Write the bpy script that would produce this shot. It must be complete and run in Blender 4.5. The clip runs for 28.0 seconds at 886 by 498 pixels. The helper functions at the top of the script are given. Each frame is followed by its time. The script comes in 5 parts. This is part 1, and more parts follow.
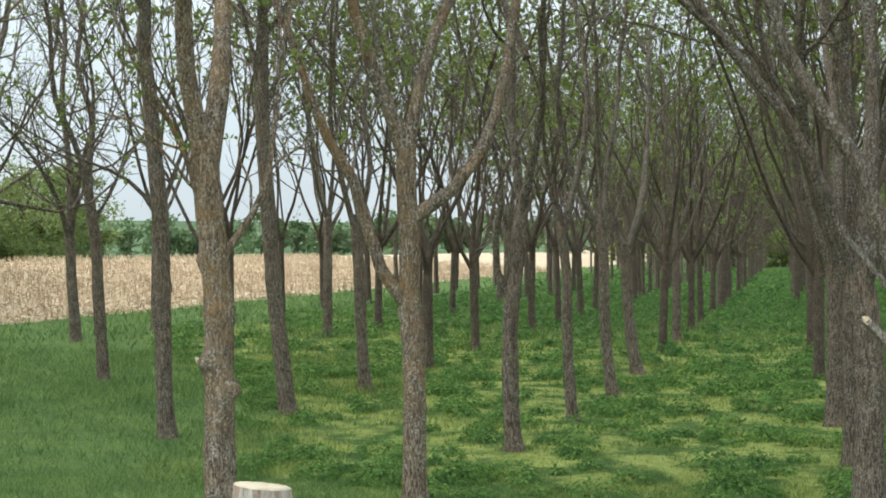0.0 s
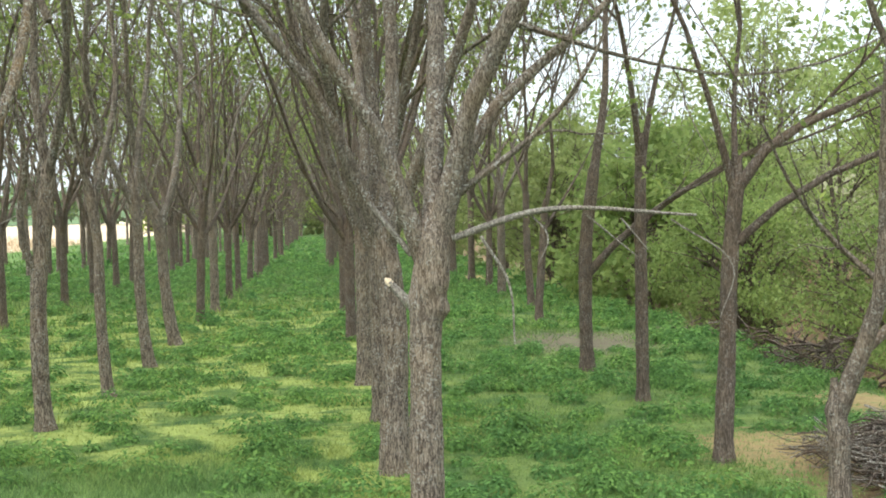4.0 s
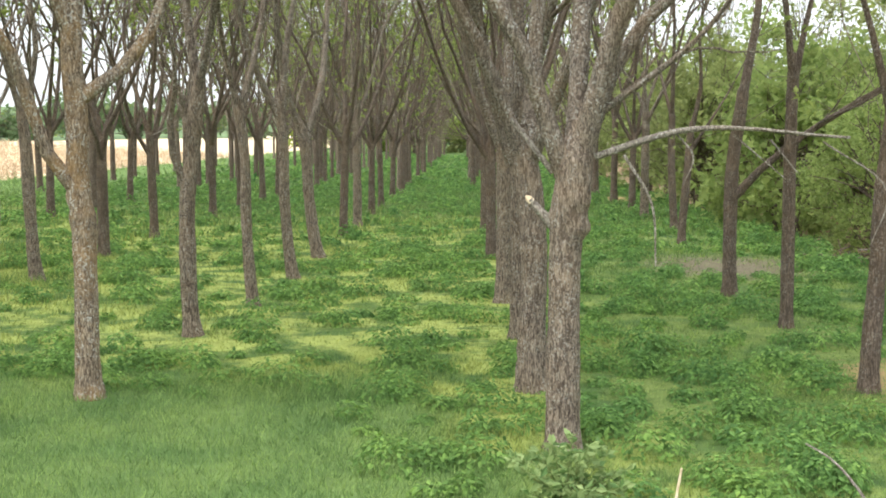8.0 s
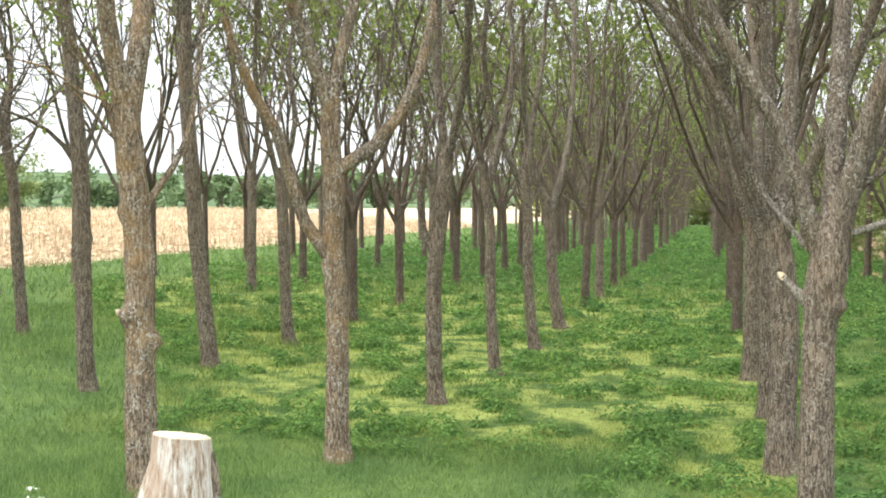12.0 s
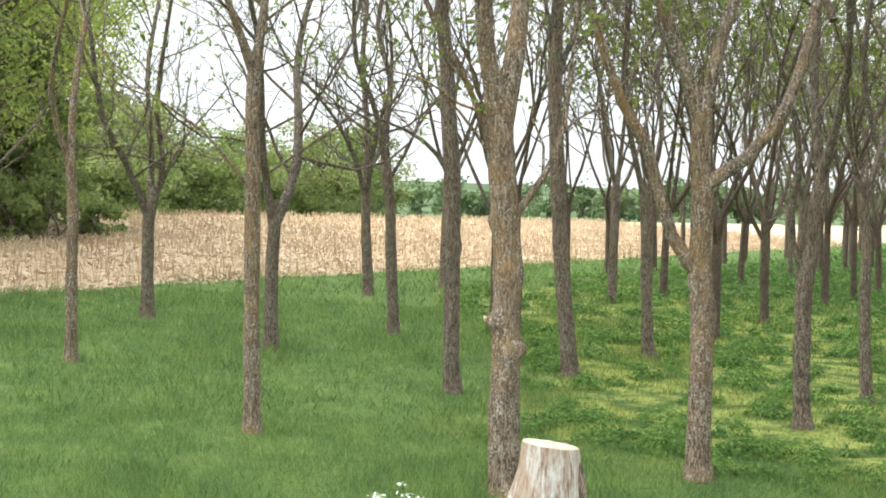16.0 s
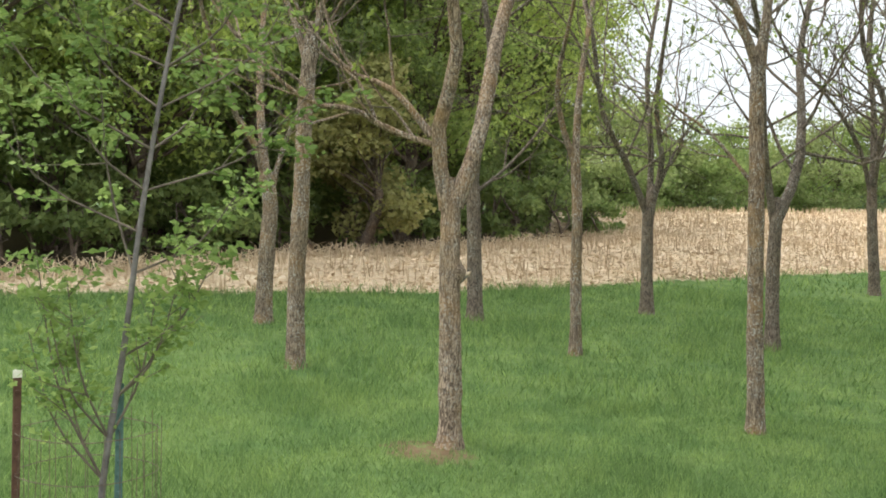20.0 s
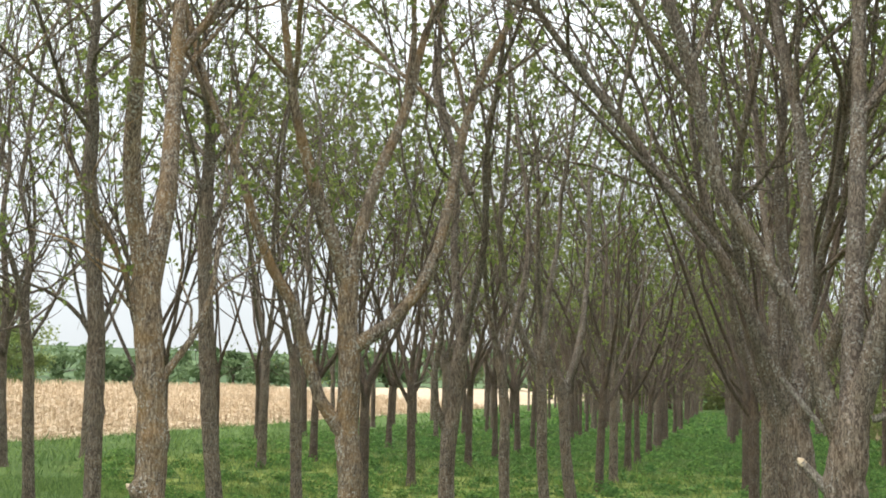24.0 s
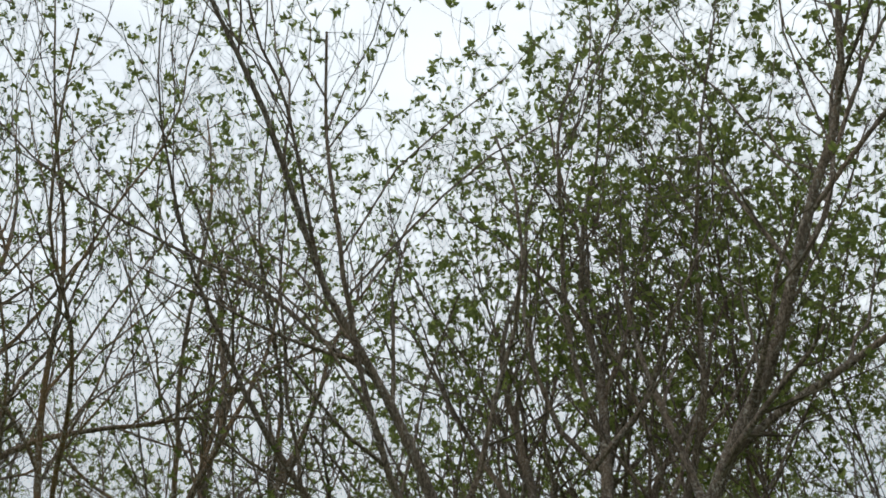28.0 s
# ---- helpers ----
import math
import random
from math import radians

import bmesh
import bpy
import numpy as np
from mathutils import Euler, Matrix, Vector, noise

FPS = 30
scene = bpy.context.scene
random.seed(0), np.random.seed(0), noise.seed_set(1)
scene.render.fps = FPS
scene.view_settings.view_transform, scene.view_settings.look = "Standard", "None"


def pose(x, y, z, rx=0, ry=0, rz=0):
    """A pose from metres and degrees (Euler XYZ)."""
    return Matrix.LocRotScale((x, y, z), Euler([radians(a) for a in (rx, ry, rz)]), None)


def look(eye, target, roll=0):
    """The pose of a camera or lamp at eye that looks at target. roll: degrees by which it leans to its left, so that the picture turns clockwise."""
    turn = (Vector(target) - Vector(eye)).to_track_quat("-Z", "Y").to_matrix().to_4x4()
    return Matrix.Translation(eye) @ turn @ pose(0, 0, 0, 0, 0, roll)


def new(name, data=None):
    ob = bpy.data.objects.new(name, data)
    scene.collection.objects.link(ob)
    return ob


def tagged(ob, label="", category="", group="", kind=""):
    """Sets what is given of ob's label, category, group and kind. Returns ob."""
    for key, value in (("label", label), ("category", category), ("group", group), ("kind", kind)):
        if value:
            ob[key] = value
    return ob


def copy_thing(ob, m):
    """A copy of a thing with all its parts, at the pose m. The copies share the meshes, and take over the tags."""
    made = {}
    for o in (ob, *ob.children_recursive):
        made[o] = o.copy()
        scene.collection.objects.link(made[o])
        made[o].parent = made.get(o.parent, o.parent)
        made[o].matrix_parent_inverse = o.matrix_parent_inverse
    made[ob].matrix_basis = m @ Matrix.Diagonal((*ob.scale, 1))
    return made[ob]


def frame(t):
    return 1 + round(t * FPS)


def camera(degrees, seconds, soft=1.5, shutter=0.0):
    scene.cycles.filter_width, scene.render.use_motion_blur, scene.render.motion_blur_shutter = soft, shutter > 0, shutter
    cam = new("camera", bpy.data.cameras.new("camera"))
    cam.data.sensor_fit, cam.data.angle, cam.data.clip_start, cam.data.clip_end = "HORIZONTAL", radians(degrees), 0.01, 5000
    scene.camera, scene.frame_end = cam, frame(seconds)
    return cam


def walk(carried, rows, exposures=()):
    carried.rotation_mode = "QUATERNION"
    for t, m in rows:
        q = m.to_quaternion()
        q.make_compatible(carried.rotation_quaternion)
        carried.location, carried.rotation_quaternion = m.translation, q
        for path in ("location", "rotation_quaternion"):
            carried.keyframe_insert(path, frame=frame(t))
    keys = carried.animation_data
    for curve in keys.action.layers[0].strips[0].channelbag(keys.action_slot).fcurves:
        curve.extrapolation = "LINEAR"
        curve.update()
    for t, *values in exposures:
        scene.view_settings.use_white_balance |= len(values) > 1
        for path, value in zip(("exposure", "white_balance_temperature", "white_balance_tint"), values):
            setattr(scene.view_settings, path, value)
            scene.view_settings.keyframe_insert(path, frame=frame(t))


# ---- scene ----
cam = camera(37.66, 28.0, 1.8)
# seconds, place, yaw, pitch, roll: a camera held out at eye height by somebody who turns on the spot
PATH = [
    (0, 0.003, 0.015, 1.667, 0.08, -0.03, -0.13),
    (0.5, 0.008, 0.010, 1.665, -2.61, -0.22, 0.09),
    (1, 0.012, 0.012, 1.664, -4.38, -0.48, -0.52),
    (1.5, 0.018, 0.012, 1.663, -6.79, -0.55, -0.53),
    (2, 0.010, 0.001, 1.662, -9.33, -0.74, -0.53),
    (2.5, 0.015, -0.005, 1.660, -12.18, -1.35, -0.49),
    (3, 0.025, -0.002, 1.660, -14.61, -1.51, -1.00),
    (3.5, 0.032, -0.004, 1.654, -17.94, -1.79, -1.32),
    (4, 0.042, -0.008, 1.657, -20.03, -1.57, -1.12),
    (4.5, 0.044, -0.004, 1.655, -21.45, -1.50, -1.05),
    (6.5, 0.088, 0.016, 1.641, -24.28, -5.85, -1.03),
    (7, 0.082, 0.015, 1.639, -20.98, -5.66, -0.92),
    (7.5, 0.058, 0.006, 1.643, -16.87, -5.88, -0.54),
    (8, 0.053, 0.015, 1.642, -13.77, -5.05, -0.03),
    (8.5, 0.038, 0.020, 1.648, -9.52, -4.00, 0.62),
    (9, 0.035, 0.014, 1.650, -7.23, -3.69, 1.08),
    (9.5, 0.024, 0.001, 1.653, -4.62, -1.81, 0.85),
    (10, 0.018, 0.000, 1.655, -2.66, -1.26, 1.10),
    (10.5, 0.014, -0.002, 1.657, -1.11, -1.50, 1.00),
    (11, 0.013, 0.003, 1.657, -1.56, -2.14, 0.35),
    (11.5, 0.013, 0.007, 1.654, -2.27, -2.27, 0.30),
    (12, 0.015, -0.001, 1.657, -3.20, -1.99, 0.40),
    (12.5, 0.015, 0.004, 1.654, -4.52, -2.24, 0.39),
    (14.5, 0.000, 0.044, 1.649, -3.49, -1.78, 0.77),
    (15, -0.014, 0.041, 1.647, 1.57, -2.22, 1.09),
    (15.5, -0.023, 0.039, 1.651, 8.73, -2.22, 1.10),
    (16, -0.027, 0.031, 1.654, 12.56, -1.73, 1.73),
    (16.5, -0.036, 0.023, 1.655, 15.38, -1.19, 1.69),
    (17, -0.045, 0.020, 1.654, 19.23, -1.40, 1.49),
    (17.5, -0.052, 0.019, 1.653, 22.75, -1.67, 1.42),
    (18, -0.059, 0.013, 1.656, 25.47, -2.13, 1.97),
    (18.5, -0.064, 0.001, 1.650, 29.29, -2.14, 1.92),
    (19, -0.071, 0.004, 1.653, 32.17, -2.35, 1.34),
    (19.5, -0.082, -0.008, 1.653, 34.63, -2.67, 0.88),
    (20, -0.081, -0.010, 1.656, 34.06, -2.38, 1.05),
    (20.5, -0.074, -0.012, 1.660, 31.24, -2.44, 1.58),
    (21, -0.064, -0.015, 1.662, 25.85, -2.33, 1.77),
    (21.5, -0.051, -0.015, 1.665, 20.51, -2.27, 1.65),
    (22, -0.035, -0.005, 1.666, 15.55, -2.26, 1.47),
    (22.5, -0.026, -0.005, 1.672, 10.82, -1.34, 1.14),
    (24.5, -0.006, -0.012, 1.640, -5.20, 8.69, 1.06),
    (25, -0.006, -0.011, 1.641, -6.66, 11.15, 0.52),
    (25.5, -0.010, -0.014, 1.640, -8.22, 13.43, 0.93),
    (26, -0.013, -0.016, 1.639, -10.06, 14.39, 0.65),
    (26.5, 0.024, -0.026, 1.657, -11.56, 18.03, 0.55),
    (27, 0.060, -0.048, 1.693, -12.28, 20.79, 0.28),
    (27.5, 0.054, -0.069, 1.705, -12.53, 25.01, -0.28),
    (28, 0.028, -0.080, 1.699, -12.71, 26.33, -0.35),
]
# seconds, stops, kelvin, tint
EXPOSURE = [(0.0, 0.33, 6100, 5), (1.0, 0.5, 6100, 5), (2.5, 0.86, 6100, 5), (4.0, 1.05, 6200, 6), (8.0, 1.1, 6500, 10), (11.0, 1.12, 6500, 10), (14.5, 1.14, 6500, 10), (17.0, 0.7, 6500, 10), (18.0, 0.64, 6500, 10),
            (20.0, 0.71, 6500, 10), (21.0, 0.62, 6500, 10), (22.5, 0.48, 6500, 10), (24.5, 0.6, 6500, 10), (26.0, 0.3, 6500, 10), (28.0, -0.72, 6350, 9)]
walk(cam, [(t, pose(x, y, z, 90 + p, 0, yaw) @ pose(0, 0, 0, 0, 0, r)) for t, x, y, z, yaw, p, r in PATH], EXPOSURE)

# ---- daylight: a bright, thinly clouded sky and a soft high sun ----
SUN_AZ, SUN_EL = 108.0, 52.0    # degrees to the left of north (+y), and above the horizon
world = bpy.data.worlds.new("world")
scene.world = world
world.use_nodes = True
wn, wl = world.node_tree.nodes, world.node_tree.links
sky = wn.new("ShaderNodeTexSky")
sky.sky_type = "NISHITA"
sky.sun_disc = False
sky.sun_elevation = radians(SUN_EL)
sky.sun_rotation = radians(-SUN_AZ)
tc = wn.new("ShaderNodeTexCoord")
mp = wn.new("ShaderNodeMapping")
mp.inputs["Scale"].default_value = (1.0, 1.0, 2.6)
cloud = wn.new("ShaderNodeTexNoise")
cloud.inputs["Scale"].default_value = 2.6
cloud.inputs["Detail"].default_value = 7.0
cloud.inputs["Roughness"].default_value = 0.6
ramp = wn.new("ShaderNodeValToRGB")
ramp.color_ramp.elements[0].position, ramp.color_ramp.elements[0].color = 0.36, (0.84, 0.84, 0.84, 1)
ramp.color_ramp.elements[1].position, ramp.color_ramp.elements[1].color = 0.58, (0.97, 0.97, 0.97, 1)
mix = wn.new("ShaderNodeMix")
mix.data_type = "RGBA"
mix.inputs["B"].default_value = (9.8, 10.4, 10.75, 1)
wl.new(tc.outputs["Generated"], mp.inputs["Vector"])
wl.new(mp.outputs[0], cloud.inputs["Vector"])
wl.new(cloud.outputs["Fac"], ramp.inputs[0])
wl.new(ramp.outputs[0], mix.inputs["Factor"])
wl.new(sky.outputs[0], mix.inputs["A"])
# the cloud is brightest well above the horizon
up = wn.new("ShaderNodeSeparateXYZ")
height = wn.new("ShaderNodeValToRGB")
stops = [(0.0, 0.50), (0.15, 0.62), (0.40, 1.45), (0.7, 1.45), (1.0, 1.25)]
while len(height.color_ramp.elements) < len(stops):
    height.color_ramp.elements.new(0.5)
for el_, (p_, k_) in zip(height.color_ramp.elements, stops):
    el_.position, el_.color = p_, (k_, k_, k_, 1)
veil = wn.new("ShaderNodeMix")
veil.data_type, veil.blend_type = "RGBA", "MULTIPLY"
veil.inputs["Factor"].default_value = 1.0
wl.new(tc.outputs["Generated"], up.inputs[0])
wl.new(up.outputs[2], height.inputs[0])
wl.new(mix.outputs["Result"], veil.inputs["A"])
wl.new(height.outputs[0], veil.inputs["B"])
wl.new(veil.outputs["Result"], wn["Background"].inputs[0])
wn["Background"].inputs[1].default_value = 0.12
sun = new("sun", bpy.data.lights.new("sun", "SUN"))
sun.data.energy, sun.data.angle, sun.data.color = 1.5, radians(24), (1.0, 0.95, 0.86)
a, e = radians(SUN_AZ), radians(SUN_EL)
toward = Vector((-math.sin(a) * math.cos(e), math.cos(a) * math.cos(e), math.sin(e)))
sun.matrix_world = look(toward * 200, (0, 0, 0))

# ---- the plan: u runs across the rows of trees, v along them ----
ROW = radians(-14.8)


def to_xy(u, v):
    return u * math.cos(ROW) - v * math.sin(ROW), u * math.sin(ROW) + v * math.cos(ROW)


def smooth(x, lo, hi):
    t = np.clip((x - lo) / (hi - lo), 0, 1)
    return t * t * (3 - 2 * t)


def ground_z(u, v):
    """Flat under the grove, rising to the field's crest on one side, falling to a creek bed on the other."""
    u, v = np.asarray(u, float), np.asarray(v, float)
    z = 0.055 * (np.clip(-5 - u, 0, 22)) - 0.03 * np.clip(-28 - u, 0, 60)
    z = z - 1.0 * smooth(u, 4.9, 6.6) + 1.7 * smooth(u, 8.2, 9.8) + 0.13 * np.clip(u - 10, 0, 60)
    z = z + 17 * smooth(np.hypot(u, v), 170, 700)
    return z + 0.02 * np.sin(1.9 * u + 0.7 * v) * np.cos(1.3 * v - 0.6 * u) * smooth(np.hypot(u, v), 3, 6)


# ---- materials ----
def material(name):
    m = bpy.data.materials.new(name)
    m.use_nodes = True
    n = m.node_tree.nodes
    b = n["Principled BSDF"]
    b.inputs["Roughness"].default_value = 0.85
    b.inputs["Specular IOR Level"].default_value = 0.2
    return m, n, m.node_tree.links, b


def noise_node(n, l, vector, scale, detail=4.0, rough=0.55):
    x = n.new("ShaderNodeTexNoise")
    x.inputs["Scale"].default_value, x.inputs["Detail"].default_value, x.inputs["Roughness"].default_value = scale, detail, rough
    if vector:
        l.new(vector, x.inputs["Vector"])
    return x.outputs["Fac"]


def ramp_node(n, l, fac, stops):
    x = n.new("ShaderNodeValToRGB")
    el = x.color_ramp.elements
    while len(el) < len(stops):
        el.new(0.5)
    for e_, (p, c) in zip(el, stops):
        e_.position = p
        e_.color = (*c, 1) if len(c) == 3 else (c[0], c[0], c[0], 1)
    l.new(fac, x.inputs[0])
    return x.outputs[0]


def mix_node(n, l, fac, a_, b_):
    x = n.new("ShaderNodeMix")
    x.data_type = "RGBA"
    for sock, val in (("Factor", fac), ("A", a_), ("B", b_)):
        if isinstance(val, (int, float)):
            x.inputs[sock].default_value = val
        elif isinstance(val, tuple):
            x.inputs[sock].default_value = (*val, 1)
        else:
            l.new(val, x.inputs[sock])
    return x.outputs["Result"]


def math_node(n, l, op, a_, b_=0.0):
    x = n.new("ShaderNodeMath")
    x.operation = op
    for i, val in enumerate((a_, b_)):
        if isinstance(val, (int, float)):
            x.inputs[i].default_value = val
        else:
            l.new(val, x.inputs[i])
    return x.outputs[0]


def bark_material(name, dark, light, lichen, orange, ridge=1.0):
    """Furrowed bark: long plates between dark cracks, with pale lichen blotches and rusty patches."""
    m, n, l, b = material(name)
    co = n.new("ShaderNodeTexCoord").outputs["Object"]
    wob = n.new("ShaderNodeTexNoise")
    wob.inputs["Scale"].default_value, wob.inputs["Detail"].default_value = 45, 3
    l.new(co, wob.inputs["Vector"])
    sc = n.new("ShaderNodeVectorMath")
    sc.operation = "SCALE"
    sc.inputs["Scale"].default_value = 0.024
    l.new(wob.outputs["Color"], sc.inputs[0])
    warp = n.new("ShaderNodeVectorMath")
    warp.operation = "ADD"
    l.new(co, warp.inputs[0])
    l.new(sc.outputs[0], warp.inputs[1])
    mp_ = n.new("ShaderNodeMapping")
    mp_.inputs["Scale"].default_value = (1, 1, 0.13)
    l.new(warp.outputs[0], mp_.inputs["Vector"])
    vor = n.new("ShaderNodeTexVoronoi")
    vor.feature = "DISTANCE_TO_EDGE"
    vor.inputs["Scale"].default_value = 84 / ridge
    l.new(mp_.outputs[0], vor.inputs["Vector"])
    plates = ramp_node(n, l, vor.outputs["Distance"], [(0.02, (0.0,)), (0.16, (0.62,)), (0.42, (1.0,))])
    grain = noise_node(n, l, mp_.outputs[0], 210, 5, 0.75)
    run = noise_node(n, l, mp_.outputs[0], 62 / ridge, 2, 0.5)
    furrow = ramp_node(n, l, math_node(n, l, "ABSOLUTE", math_node(n, l, "SUBTRACT", run, 0.5)), [(0.0, (0.0,)), (0.035, (0.55,)), (0.10, (1.0,))])
    plates = math_node(n, l, "MULTIPLY", furrow, math_node(n, l, "ADD", math_node(n, l, "MULTIPLY", plates, 0.5), 0.5))
    height = math_node(n, l, "ADD", math_node(n, l, "MULTIPLY", plates, 0.85), math_node(n, l, "MULTIPLY", grain, 0.42))
    base = ramp_node(n, l, height, [(0.34, tuple(0.7 * x for x in dark)), (0.68, tuple(0.6 * x + 0.4 * y for x, y in zip(dark, light))), (1.0, light)])
    broad = noise_node(n, l, co, 3.1, 3)
    base = mix_node(n, l, ramp_node(n, l, broad, [(0.38, (0.0,)), (0.7, (0.28,))]), base, tuple(0.55 * x for x in light))
    rust = ramp_node(n, l, noise_node(n, l, co, 2.6, 6, 0.7), [(0.47, (0.0,)), (0.63, (orange,))])
    base = mix_node(n, l, math_node(n, l, "MULTIPLY", rust, ramp_node(n, l, grain, [(0.3, (0.3,)), (0.6, (1.0,))])), base, (0.36, 0.205, 0.075))
    blot = ramp_node(n, l, noise_node(n, l, co, 62, 5, 0.65), [(0.54, (0.0,)), (0.60, (1.0,))])
    where = ramp_node(n, l, noise_node(n, l, co, 6.5, 4), [(0.40, (0.0,)), (0.56, (lichen,))])
    base = mix_node(n, l, math_node(n, l, "MULTIPLY", blot, where), base, (0.56, 0.545, 0.49))
    l.new(base, b.inputs["Base Color"])
    bump = n.new("ShaderNodeBump")
    bump.inputs["Strength"].default_value, bump.inputs["Distance"].default_value = 0.85, 0.011
    l.new(height, bump.inputs["Height"])
    l.new(bump.outputs[0], b.inputs["Normal"])
    b.inputs["Roughness"].default_value = 0.95
    return m


def leaf_material(name, a_, b_, through_light=0.45, spread=1.0):
    """Thin leaves: every leaf a shade of its own, light coming through."""
    m, n, l, b = material(name)
    geo = n.new("ShaderNodeNewGeometry")
    col = ramp_node(n, l, geo.outputs["Random Per Island"], [(0.0, a_), (1.0, b_)])
    co = n.new("ShaderNodeTexCoord").outputs["Object"]
    col = mix_node(n, l, ramp_node(n, l, noise_node(n, l, co, 0.8 * spread, 3), [(0.35, (0.0,)), (0.65, (0.6,))]), col, tuple(0.62 * x for x in a_))
    l.new(col, b.inputs["Base Color"])
    b.inputs["Roughness"].default_value = 0.6
    tr = n.new("ShaderNodeBsdfTranslucent")
    l.new(col, tr.inputs["Color"])
    mx = n.new("ShaderNodeMixShader")
    mx.inputs[0].default_value = through_light
    l.new(b.outputs[0], mx.inputs[1])
    l.new(tr.outputs[0], mx.inputs[2])
    l.new(mx.outputs[0], n["Material Output"].inputs["Surface"])
    return m


def grass_colour(n, l, lawn, weeds):
    """Lawn green, darker weedy green and yellowed patches under the trees, by place in u and v."""
    co = n.new("ShaderNodeTexCoord").outputs["Object"]
    sep = n.new("ShaderNodeSeparateXYZ")
    l.new(co, sep.inputs[0])
    flat = n.new("ShaderNodeCombineXYZ")
    l.new(sep.outputs[0], flat.inputs[0])
    l.new(sep.outputs[1], flat.inputs[1])
    fl = flat.outputs[0]
    wide = noise_node(n, l, fl, 0.35, 3)
    fine = noise_node(n, l, fl, 1.7, 5, 0.6)
    lawn_c = mix_node(n, l, ramp_node(n, l, fine, [(0.35, (0.0,)), (0.65, (1.0,))]), lawn, tuple(x * y for x, y in zip(lawn, (0.62, 0.72, 0.75))))
    weed_c = mix_node(n, l, ramp_node(n, l, wide, [(0.4, (0.0,)), (0.6, (1.0,))]), weeds, tuple(x * y for x, y in zip(weeds, (0.8, 0.84, 0.92))))
    weed_c = mix_node(n, l, ramp_node(n, l, noise_node(n, l, fl, 2.6, 3, 0.6), [(0.4, (0.0,)), (0.6, (0.85,))]), weed_c, tuple(x * y for x, y in zip(weeds, (0.55, 0.68, 0.82))))
    # the grove's own floor begins a few metres in
    def band(sock, lo, hi):
        x = n.new("ShaderNodeMapRange")
        x.interpolation_type = "SMOOTHSTEP"
        x.inputs["From Min"].default_value, x.inputs["From Max"].default_value = lo, hi
        l.new(sock, x.inputs["Value"])
        return x.outputs[0]
    wob_u = math_node(n, l, "ADD", sep.outputs[0], math_node(n, l, "MULTIPLY", math_node(n, l, "SUBTRACT", wide, 0.5), 3.0))
    widen = math_node(n, l, "MULTIPLY", math_node(n, l, "MINIMUM", math_node(n, l, "MAXIMUM", math_node(n, l, "SUBTRACT", sep.outputs[1], 10.9), 0.0), 8.0), 0.7)
    inside = math_node(n, l, "MULTIPLY", band(math_node(n, l, "ADD", wob_u, widen), -4.9, -3.3), band(math_node(n, l, "ADD", sep.outputs[1], math_node(n, l, "MULTIPLY", band(wob_u, -0.8, 1.0), 4.2)), 7.8, 9.4))
    col = mix_node(n, l, inside, lawn_c, weed_c)
    patch = ramp_node(n, l, noise_node(n, l, fl, 1.9, 4, 0.6), [(0.42, (0.0,)), (0.55, (1.0,))])
    reach = math_node(n, l, "SUBTRACT", 1.0, band(sep.outputs[1], 18.0, 32.0))
    open_side = math_node(n, l, "SUBTRACT", 1.0, math_node(n, l, "MULTIPLY", band(wob_u, 0.2, 1.6), 0.7))
    patch = math_node(n, l, "MULTIPLY", math_node(n, l, "MULTIPLY", math_node(n, l, "MULTIPLY", patch, inside), reach), open_side)
    return col, patch, sep, wide, fine, band


def blade_material(name, lawn, weeds, yellow, keep, vary):
    m, n, l, b = material(name)
    col, patch, *_ = grass_colour(n, l, lawn, weeds)
    col = mix_node(n, l, math_node(n, l, "MULTIPLY", patch, keep), col, yellow)
    geo = n.new("ShaderNodeNewGeometry")
    shade = ramp_node(n, l, geo.outputs["Random Per Island"], [(0.0, (1 - 0.58 * vary, 1 - 0.5 * vary, 1 - 0.5 * vary)), (0.55, (1.0, 1.0, 1.0)), (1.0, (1 + 0.75 * vary, 1 + 0.6 * vary, 1 + 0.5 * vary))])
    x = n.new("ShaderNodeMix")
    x.data_type, x.blend_type = "RGBA", "MULTIPLY"
    x.inputs["Factor"].default_value = 1.0
    l.new(col, x.inputs["A"])
    l.new(shade, x.inputs["B"])
    l.new(x.outputs["Result"], b.inputs["Base Color"])
    tr = n.new("ShaderNodeBsdfTranslucent")
    l.new(x.outputs["Result"], tr.inputs["Color"])
    mx = n.new("ShaderNodeMixShader")
    mx.inputs[0].default_value = 0.5
    l.new(b.outputs[0], mx.inputs[1])
    l.new(tr.outputs[0], mx.inputs[2])
    l.new(mx.outputs[0], n["Material Output"].inputs["Surface"])
    return m


LAWN, WEEDS, YELLOW = (0.205, 0.292, 0.094), (0.18, 0.265, 0.074), (0.272, 0.312, 0.09)


